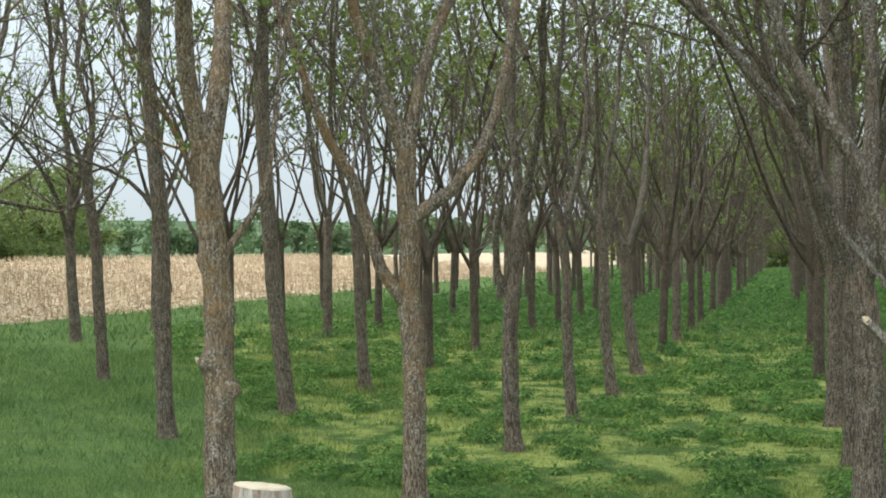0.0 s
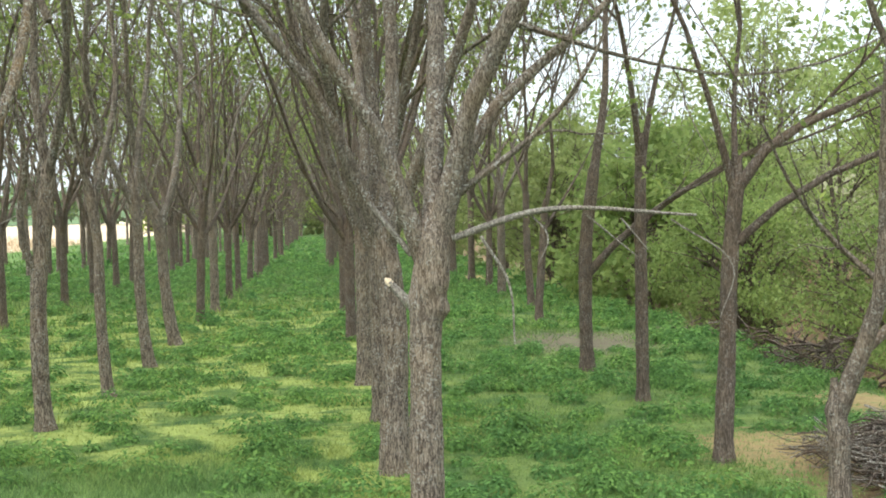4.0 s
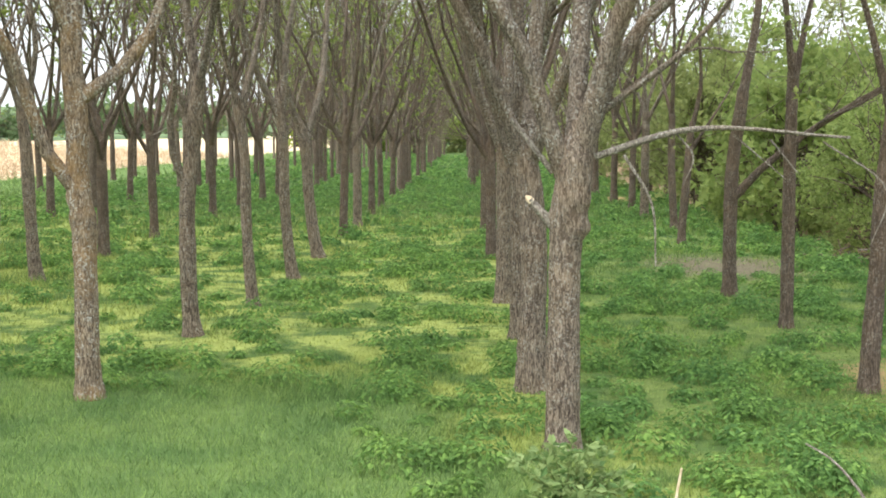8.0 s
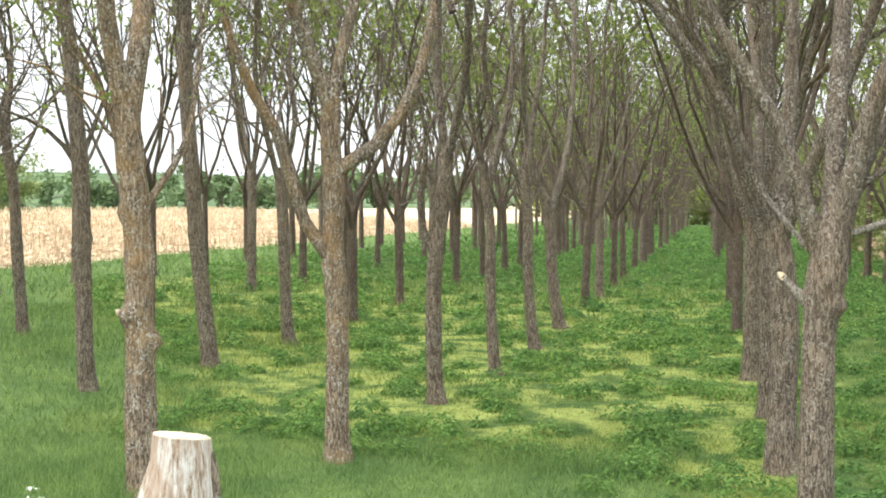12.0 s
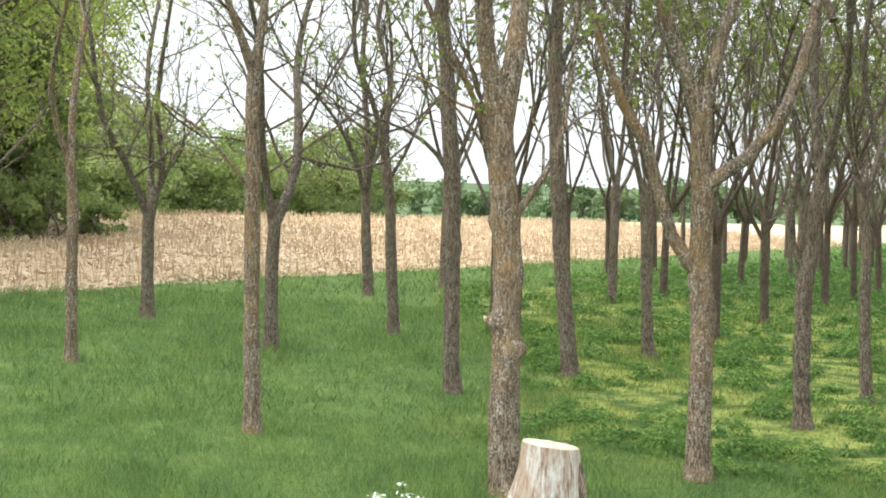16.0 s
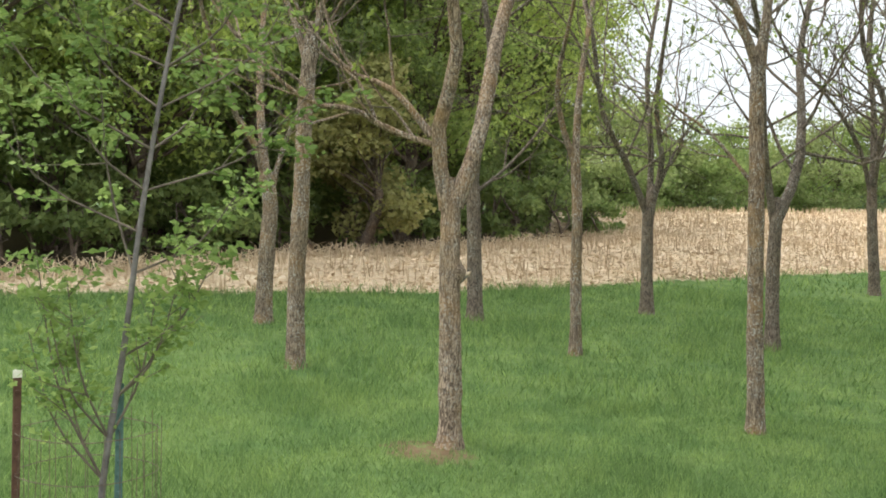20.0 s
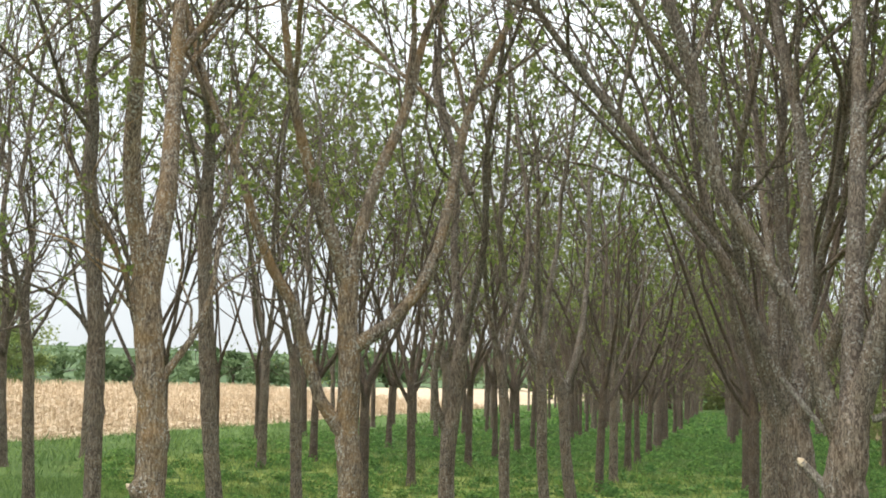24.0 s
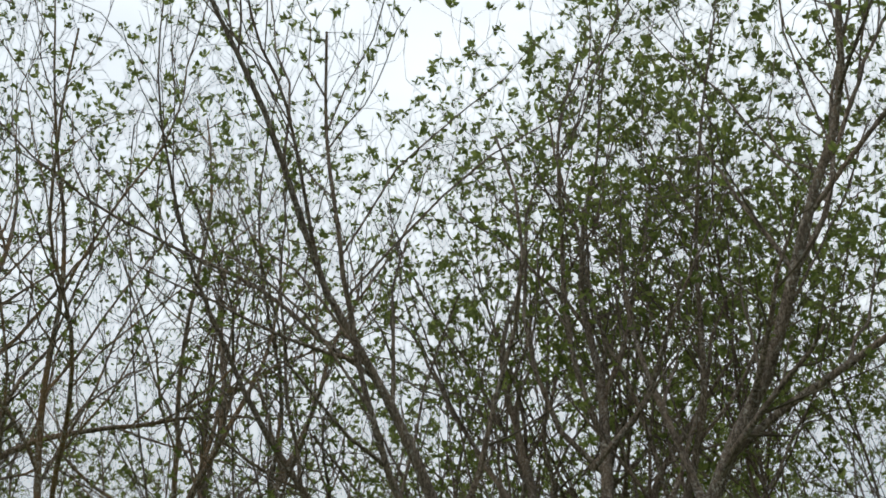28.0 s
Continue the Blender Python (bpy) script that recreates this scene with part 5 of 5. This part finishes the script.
def cage_and_posts():
    rng = np.random.default_rng(43)
    x, y = polar(50.1, 4.6)
    g = at_ground(x, y)
    root = new("wire_cage")
    root.location = (x, y, g)
    tagged(root, "thin rusty wire mesh cage round the sapling", "cage")
    wire = plain("rusty_wire", (0.10, 0.075, 0.055), (0.22, 0.17, 0.13), 40, 0.6, 0.6)
    rad, top = 0.24, 0.84
    n = 26
    for i in range(n):
        a_ = 2 * math.pi * i / n
        p = np.array([math.cos(a_) * rad, math.sin(a_) * rad, 0])
        cv = resample([p + UP * -0.03, p * (1 + rng.normal(0, 0.02)) + UP * 0.4, p * (1 + rng.normal(0, 0.04)) + UP * (top + rng.uniform(-0.02, 0.05))], 5)
        part("upright_wire", mesh_data("upright_wire", *tubes(cv[None], np.full((1, 5), 0.0016), 4), wire), root)
    for z in (0.06, 0.22, 0.38, 0.54, 0.70, 0.84):
        a_ = np.linspace(0, 2 * math.pi, 33)
        cv = np.stack([np.cos(a_) * rad, np.sin(a_) * rad, np.full(33, z) + 0.004 * np.sin(3 * a_ + z)], -1)
        part("hoop_wire", mesh_data("hoop_wire", *tubes(cv[None], np.full((1, 33), 0.0016), 4), wire), root)

    def t_post(az, dist, h, colour_a, colour_b, tip, label):
        px, py = polar(az, dist)
        r = new("fence_post")
        r.location = (px, py, at_ground(px, py))
        r.rotation_euler = (radians(0.4), radians(0.5), radians(az + 20))
        tagged(r, label, "fence post", group="posts by the sapling")
        sec = [(-0.014, 0.0), (0.014, 0.0), (0.014, 0.003), (0.002, 0.004), (0.002, 0.022), (-0.002, 0.022), (-0.002, 0.004), (-0.014, 0.003)]
        Vv, Ff = [], []
        zs = [-0.1, h * 0.5, h]
        for z in zs:
            Vv += [(a_, b_, z) for a_, b_ in sec]
        k = len(sec)
        for j in range(2):
            Ff += [(j * k + i, j * k + (i + 1) % k, (j + 1) * k + (i + 1) % k, (j + 1) * k + i) for i in range(k)]
        part("post_bar", mesh_data("post_bar", Vv, Ff, plain("post_paint", colour_a, colour_b, 25, 0.6, 0.2), False), r)
        bm = bmesh.new()
        for z in np.arange(0.1, h - 0.05, 0.055):
            bmesh.ops.create_cube(bm, size=1.0, matrix=Matrix.Translation((0, -0.003, z)) @ Matrix.Diagonal((0.012, 0.008, 0.012, 1)))
        me = bpy.data.meshes.new("studs")
        bm.to_mesh(me)
        bm.free()
        me.materials.append(plain("stud_paint", colour_a, colour_b, 25, 0.6, 0.2))
        part("studs", me, r)
        if tip:
            cap = [(a_ * 1.12, b_ * 1.12 - 0.001, z) for z in (h - 0.022, h + 0.003) for a_, b_ in sec]
            F4 = [(i, (i + 1) % k, k + (i + 1) % k, k + i) for i in range(k)]
            part("post_tip", mesh_data("post_tip", cap, F4, plain("white_paint", (0.62, 0.58, 0.46), (0.78, 0.75, 0.66), 30, 0.6), False), r, "worn white painted tip")

    t_post(53.05, 4.55, 1.05, (0.085, 0.045, 0.035), (0.16, 0.085, 0.06), True, "rusty brown steel fence post with a white tip")
    t_post(48.85, 4.7, 0.98, (0.07, 0.13, 0.12), (0.13, 0.21, 0.19), False, "dull blue-green steel fence post")


cage_and_posts()


def brush_pile():
    rng = np.random.default_rng(51)
    u0, v0 = 3.82, 7.5
    root = new("brush_pile")
    x, y = to_xy(u0, v0)
    root.location = (x, y, at_ground(x, y))
    root.rotation_euler.z = ROW
    tagged(root, "heap of cut dry grey sticks on bare soil", "brush pile")
    for nm, count, r_lo, r_hi, mat in (("stick_tangle", 620, 0.002, 0.006, DEADWOOD), ("thick_stick_tangle", 26, 0.008, 0.014, BARK), ("dark_stick_tangle", 900, 0.002, 0.007, BARK_DARK)):
        cu, cv_ = np.clip(rng.normal(0, 0.36, count), -0.6, 0.8), np.clip(rng.normal(0, 0.5, count), -0.9, 0.9)
        hgt = 0.42 * np.exp(-(cu / 0.65) ** 2 - (cv_ / 0.85) ** 2) * rng.random(count) ** 0.7
        yaw = rng.normal(0.5, 1.1, count)
        L = rng.uniform(0.2, 0.7, count)
        tilt = rng.normal(0, 0.16, count)
        d = np.stack([np.cos(yaw) * np.cos(tilt), np.sin(yaw) * np.cos(tilt), np.sin(tilt)], -1)
        c = np.stack([cu, cv_, hgt + 0.03], -1)
        s = np.linspace(-0.5, 0.5, 6)
        P = c[:, None, :] + d[:, None, :] * (s[None, :, None] * L[:, None, None]) + rng.standard_normal((count, 6, 3)) * 0.022
        P[:, :, 2] = np.maximum(P[:, :, 2], 0.01)
        r0 = rng.uniform(r_lo, r_hi, count)
        ob = part(nm, mesh_data(nm, *tubes(P, r0[:, None] * np.linspace(1, 0.5, 6)[None], 5), mat), root)
        tagged(ob, kind="stuff")
    # pale longer branches across the top
    for i in range(7):
        a_ = rng.uniform(0.2, 1.0)
        b_ = np.array([rng.uniform(-0.2, 0.5), rng.uniform(-0.6, 0.1), rng.uniform(0.2, 0.4)])
        cv = resample([b_, b_ + np.array([math.cos(a_) * 0.4, math.sin(a_) * 0.4, rng.uniform(0.0, 0.15)]), b_ + np.array([math.cos(a_) * 0.9, math.sin(a_) * 0.9, rng.uniform(0.1, 0.35)])], 8)
        part("branch", mesh_data("branch", *tubes(cv[None], np.linspace(0.016, 0.005, 8)[None], 6, 0.05, rng), DEADWOOD), root)
    # the low dark heap at the creek's edge
    for j, (uu, vv, count) in enumerate(((5.3, 13.6, 110), (5.5, 17.5, 70))):
        r2 = new("brush_pile")
        x, y = to_xy(uu, vv)
        r2.location = (x, y, at_ground(x, y) - 0.05)
        tagged(r2, "dark tangle of fallen branches at the creek's edge", "brush pile")
        c = np.stack([rng.normal(0, 0.35, count), rng.normal(0, 0.4, count), rng.random(count) * 0.4], -1)
        d = unit(rng.standard_normal((count, 3)) * np.array([1, 1, 0.45]))
        P = c[:, None, :] + d[:, None, :] * (np.linspace(-0.5, 0.5, 5)[None, :, None] * rng.uniform(0.25, 0.8, count)[:, None, None]) + rng.standard_normal((count, 5, 3)) * 0.03
        ob = part("stick_tangle", mesh_data("stick_tangle", *tubes(P, rng.uniform(0.005, 0.018, count)[:, None] * np.linspace(1, 0.5, 5)[None], 4), BARK_DARK), r2)
        tagged(ob, kind="stuff")


brush_pile()


def low_shrub(az, d, h, w, n, seed, mat, label, leaf=0.075, flowers=False):
    rng = np.random.default_rng(seed)
    x, y = polar(az, d)
    root = new("leafy_weed")
    root.location = (x, y, at_ground(x, y))
    tagged(root, label, "plant")
    s = []
    for i in range(n):
        a_ = rng.uniform(0, 6.28)
        q = w * rng.random() ** 0.6
        e_ = np.array([math.cos(a_) * q, math.sin(a_) * q, h * rng.uniform(0.45, 1.0) * (1 - 0.35 * q / w)])
        s.append(resample([np.array([e_[0] * 0.15, e_[1] * 0.15, -0.02]), e_ * np.array([0.5, 0.5, 0.65]), e_], 6))
    s = np.array(s)
    stalks = part("stemwork", mesh_data("stemwork", *tubes(s, np.tile(np.linspace(0.005, 0.002, 6), (n, 1)), 4), plain("green_stem", (0.12, 0.17, 0.05), (0.22, 0.26, 0.10), 20)), root)
    tagged(stalks, kind="stuff")
    at = np.concatenate([np.repeat(s[:, k], m_, 0) for k, m_ in ((5, 8), (4, 5), (3, 3))])
    ax_ = rng.standard_normal(at.shape) * np.array([1, 1, 0.5]) + np.array([0, 0, 0.25])
    part("leaves", mesh_data("leaves", *leaf_quads(at, ax_, leaf * rng.uniform(0.6, 1.5, len(at)), rng, 0.25), mat, False), root)
    if flowers:
        tips = np.repeat(s[:, 5], 26, 0) + rng.standard_normal((n * 26, 3)) * np.array([0.016, 0.016, 0.004]) + UP * 0.015
        white = leaf_quads(tips, rng.standard_normal(tips.shape) * np.array([1, 1, 0.3]), 0.011 * rng.uniform(0.7, 1.3, len(tips)), rng, 0.45)
        part("flowers", mesh_data("flowers", *white, plain("white_petal", (0.68, 0.68, 0.60), (0.82, 0.82, 0.76), 60, 0.7), False), root, "clusters of tiny white flowers")


low_shrub(-19.75, 5.5, 0.40, 0.28, 60, 61, SHRUB_LEAF, "leafy pale green shrub at the foot of a tree", 0.042)
low_shrub(14.3, 5.9, 0.52, 0.12, 9, 62, SHRUB_LEAF, "small pale flowering weed in the lawn", 0.035, True)
low_shrub(10.6, 5.2, 0.42, 0.12, 8, 63, SHRUB_LEAF, "small pale flowering weed in the lawn", 0.035, True)


def white_stake(az, d, h):
    """A short stake with a rounded white cap."""
    x, y = polar(az, d)
    root = new("marker_stake")
    root.location = (x, y, at_ground(x, y))
    tagged(root, "short marker stake with a rounded white cap in the grass", "stake")
    rod = np.array([UP * -0.1, UP * (h - 0.07)])
    part("rod", mesh_data("rod", *tubes(rod[None], np.array([[0.012, 0.012]]), 10), DEADWOOD), root)
    a_ = np.linspace(0, math.pi / 2, 7)
    dome = np.concatenate([[UP * (h - 0.1)], np.stack([np.zeros(7), np.zeros(7), h - 0.045 + 0.045 * np.sin(a_)], -1)])
    part("cap", mesh_data("cap", *tubes(dome[None], np.concatenate([[0.046], 0.046 * np.cos(a_) + 0.0005])[None], 20), plain("white_plastic", (0.74, 0.74, 0.72), (0.82, 0.82, 0.80), 20, 0.45)), root, "rounded white plastic cap")


white_stake(-11.9, 5.0, 0.19)


def fallen_branch(az, d, lines, r, mat, label):
    x, y = polar(az, d)
    root = new("fallen_branch")
    root.location = (x, y, at_ground(x, y))
    tagged(root, label, "branch")
    dd = math.hypot(x, y)
    ax, dp = np.array([y / dd, -x / dd, 0]), np.array([x / dd, y / dd, 0])
    for i, ln in enumerate(lines):
        cv = resample([ax * a_ + dp * b_ + UP * z_ for a_, b_, z_ in ln], 9)
        rr = r * (1 if i == 0 else 0.6)
        part("stick" if i == 0 else "side_twig", mesh_data("stick", *tubes(cv[None], np.linspace(rr, rr * 0.5, 9)[None], 6, 0.06, np.random.default_rng(i)), mat), root)


fallen_branch(-24.7, 5.3, [[(0, 0, -0.05), (-0.015, 0, 0.09), (-0.005, 0.01, 0.2), (0.012, 0.02, 0.30)], [(-0.01, 0, 0.1), (-0.035, 0.0, 0.13), (-0.045, 0.0, 0.14)]], 0.009, PALE_WOOD, "pale bare stick standing in the weeds")
fallen_branch(-33.2, 5.6, [[(0, 0, 0.0), (-0.1, 0.05, 0.15), (-0.22, 0.1, 0.26), (-0.32, 0.15, 0.30)], [(0, 0, 0.02), (0.1, 0.05, 0.14), (0.18, 0.1, 0.21), (0.36, 0.15, 0.24)],
                           [(0.1, 0.05, 0.14), (0.17, 0.03, 0.24), (0.17, 0.05, 0.32)], [(0, 0, 0.01), (-0.12, -0.05, 0.06), (-0.27, -0.1, 0.08)]], 0.008, DEADWOOD, "thin dead branch lying in the weeds")


# ---- grass, weeds and stubble ----
def sector(n, lo, hi, rng, az0=-52, az1=66):
    az = np.radians(rng.uniform(az0, az1, n))
    d = np.sqrt(rng.uniform(lo * lo, hi * hi, n))
    x, y = -d * np.sin(az), d * np.cos(az)
    return x * math.cos(ROW) + y * math.sin(ROW), -x * math.sin(ROW) + y * math.cos(ROW)


def lay(ob, label, category):
    ob.rotation_euler.z = ROW
    tagged(ob, label, category, kind="stuff")


BARE = ((3.3, 8.4, 0.75, 0.9), (3.75, 7.4, 0.95, 0.8), (3.3, 16.2, 0.75, 1.2), (3.9, 33.0, 0.5, 1.6), (4.6, 10.6, 0.5, 0.8))


def build_grass():
    rng = np.random.default_rng(71)
    vs, fs, o = [], [], 0
    for n, lo, hi, w, h in ((210000, 4.2, 10, 0.0036, 0.062), (150000, 10, 19, 0.006, 0.08), (80000, 19, 38, 0.012, 0.11), (50000, 38, 90, 0.03, 0.12), (36000, 0.2, 4.2, 0.006, 0.07), (50000, 4.2, 9, 0.009, 0.08)):
        u, v = sector(n, lo, hi, rng, *((-180, 180) if lo < 1 else (66, 308) if hi == 9 else (-52, 66)))
        keep = (u > -12.6 - 1.3 * (1 - smooth(v, 5, 12)) + rng.normal(0, 0.25, n)) & (u < 5.6)
        for a_, b_, c_, d_ in BARE + ((-6.1, 5.15, 0.3, 0.25),):
            keep &= ((u - a_) / c_) ** 2 + ((v - b_) / d_) ** 2 > rng.uniform(0.1, 1.2, len(u))
        u, v = u[keep], v[keep]
        n = len(u)
        a_ = rng.uniform(0, 2 * np.pi, n)
        tall = h * rng.uniform(0.5, 1.5, n) * (0.8 + 0.5 * (np.sin(u * 1.7 + np.sin(v * 1.1)) * np.sin(v * 1.3 + u * 0.4) > 0.2))
        tall *= 1 - 0.5 * np.maximum(smooth(u, -0.6, 1.0), smooth(u, -5.0, -3.4) * smooth(v, 8.0, 9.6)) * (1 - smooth(v, 16, 22))
        bx, by = np.cos(a_) * w * rng.uniform(0.7, 1.5, n), np.sin(a_) * w * rng.uniform(0.7, 1.5, n)
        z = ground_z(u, v) - 0.01
        lx, ly = rng.normal(0.05, 0.5, n) * tall, rng.normal(0, 0.5, n) * tall
        V = np.stack([np.stack([u - bx, v - by, z], -1), np.stack([u + bx, v + by, z], -1), np.stack([u + lx, v + ly, z + tall], -1)], 1).reshape(-1, 3)
        vs.append(V)
        fs.append(np.arange(3 * n).reshape(-1, 3) + o)
        o += 3 * n
    lay(new("grass", mesh_data("grass", np.concatenate(vs), np.concatenate(fs), GRASS, False)), "fresh green grass blades over the ground", "grass")


build_grass()


def build_weeds():
    """Leafy mounds standing apart, close together in damp places, with open yellow grass between."""
    rng = np.random.default_rng(73)
    at, ax, nrm, size = [], [], [], []
    stems = np.array([(x * math.cos(ROW) + y * math.sin(ROW), -x * math.sin(ROW) + y * math.cos(ROW)) for x, y in HEROES])
    for v0, v1, cell, leaves, s in ((3.7, 9, 0.35, 380, 0.034), (9, 12, 0.40, 320, 0.038), (12, 16, 0.44, 260, 0.046), (16, 22, 0.5, 170, 0.058), (22, 45, 0.64, 60, 0.10), (45, 95, 1.2, 24, 0.2)):
        for gv in np.arange(v0, v1, cell):
            for gu in np.arange(-11.0 if v1 > 12 else -5.5, 5.5, cell):
                uu, vv = gu + rng.uniform(-0.5, 0.5) * cell, gv + rng.uniform(-0.5, 0.5) * cell
                wet = 0.35 * noise.noise(Vector((uu * 0.55, vv * 0.55, 3.3))) + 0.6 * noise.noise(Vector((uu * 1.5, vv * 1.5, 7.1)))
                edge = 1.2 * noise.noise(Vector((uu * 0.4, vv * 0.4, 9.0)))
                near_edge = 8.2 - 4.4 * float(smooth(uu, -1.0, 0.6)) + edge * 0.7 * (1 - float(smooth(uu, -0.6, 0.6)))
                dry = -0.03 if vv > 8.5 and uu < 0.4 + edge else -0.42
                if rng.random() < (0.1 if vv < 12 and uu > 0.2 else 0.14) or uu < -4.4 + edge - 0.7 * min(8.0, max(0, vv - 10.9)) or uu > 5.4 or vv < near_edge or wet < dry - 0.12 * max(0, min(1, (vv - 14) / 8)):
                    continue
                if any(((uu - a_) / c_) ** 2 + ((vv - b_) / d_) ** 2 < 1 for a_, b_, c_, d_ in BARE):
                    continue
                # trodden and shaded out round the trunks, most of all on the open side
                if np.any((np.abs(stems[:, 0] - uu) < 0.3) & (stems[:, 1] - vv > -0.25) & (stems[:, 1] - vv < 0.7)):
                    continue
                big = rng.uniform(0.35, 1.2) * max(cell, 0.4) / 0.42
                k = int(leaves * big * rng.uniform(0.8, 1.1))
                d = unit(rng.standard_normal((k, 3)))
                d[:, 2] = np.abs(d[:, 2])
                tall = 0.165 * rng.uniform(0.6, 1.35) / max(1.0, big ** 1.1)
                q = d * np.array([0.2 * rng.uniform(0.8, 1.3), 0.2 * rng.uniform(0.8, 1.3), tall]) * big * (rng.random((k, 1)) ** 0.22)
                at.append(q + np.array([uu, vv, float(ground_z(uu, vv))]))
                face = unit(d * np.array([1, 1, 1.2]) + UP * 0.35 + rng.standard_normal((k, 3)) * 0.38)
                way = d * np.array([1, 1, -0.5]) + rng.standard_normal((k, 3)) * 0.55
                nrm.append(face)
                ax.append(way - (way * face).sum(-1, keepdims=True) * face)
                size.append(s * rng.uniform(0.6, 1.5, k))
    at, ax, nrm, size = np.concatenate(at), unit(np.concatenate(ax)), np.concatenate(nrm), np.concatenate(size)[:, None]
    side = unit(np.cross(ax, nrm)) * size * 0.25
    mid = at + 0.5 * size * ax + nrm * size * 0.08
    V = np.stack([at, mid + side, at + ax * size, mid - side], 1).reshape(-1, 3)
    lay(new("weeds", mesh_data("weeds", V, np.arange(len(V)).reshape(-1, 4), WEED, False)), "low leafy green weeds in mounds under the trees", "weeds")


build_weeds()


def open_field(u, v):
    """True on the field, false on the floor of the wood."""
    return (u > -16.5 + 1.1 * (1 - smooth(v, 5, 12)) - 0.17 * np.maximum(0, v - 8) - 0.6 * np.maximum(0, v - 17.5)) | (v > 27)


def build_stubble():
    rng = np.random.default_rng(77)
    n = 17000
    u = -12.7 - 0.76 * rng.integers(0, 22, n) + rng.normal(0, 0.04, n)
    v = rng.uniform(1, 75, n)
    keep = (u < -12.6 - 1.3 * (1 - smooth(v, 5, 12))) & open_field(u, v)
    u, v = u[keep], v[keep]
    z = ground_z(u, v) - 0.01
    h = rng.uniform(0.08, 0.26, len(u))
    P = np.stack([np.stack([u, v, z], -1), np.stack([u + rng.normal(0, 0.03, len(u)), v + rng.normal(0, 0.03, len(u)), z + h], -1)], 1)
    stalks = tubes(P, np.stack([np.full(len(u), 0.011), np.full(len(u), 0.009)], -1), 3)
    m = 60000
    u, v = -12.4 - 15 * rng.random(m) ** 1.2, rng.uniform(1, 70, m)
    keep = open_field(u, v) & (u < -12.4 - 1.3 * (1 - smooth(v, 5, 12)))
    u, v = u[keep], v[keep]
    m = len(u)
    at = np.stack([u, v, ground_z(u, v) + rng.random(m) * 0.07], -1)
    husks = leaf_quads(at, rng.standard_normal((m, 3)) * np.array([1, 1, 0.28]), rng.uniform(0.05, 0.15, m), rng, 0.2)
    lay(new("stubble", mesh_data("stubble", *join(stalks, husks), STRAW, False)), "dry tan maize stubble and husks on the field", "stubble")
    # tall dry weeds along the wood's foot
    k = 2200
    v = rng.uniform(2, 24, k)
    u = -16.2 + 1.1 * (1 - smooth(v, 5, 12)) - 0.06 * np.maximum(0, v - 8) ** 1.45 + rng.normal(0, 0.22, k)
    z = ground_z(u, v)
    h = rng.uniform(0.06, 0.24, k)
    P = np.stack([np.stack([u, v, z], -1), np.stack([u + rng.normal(0, 0.05, k), v + rng.normal(0, 0.05, k), z + 0.6 * h], -1),
                  np.stack([u + rng.normal(0, 0.1, k), v + rng.normal(0, 0.1, k), z + h], -1)], 1)
    lay(new("dry_weeds", mesh_data("dry_weeds", *tubes(P, np.tile([0.006, 0.005, 0.003], (k, 1)), 3), STRAW, False)), "tall dry straw-coloured weeds along the wood", "dry weeds")


build_stubble()
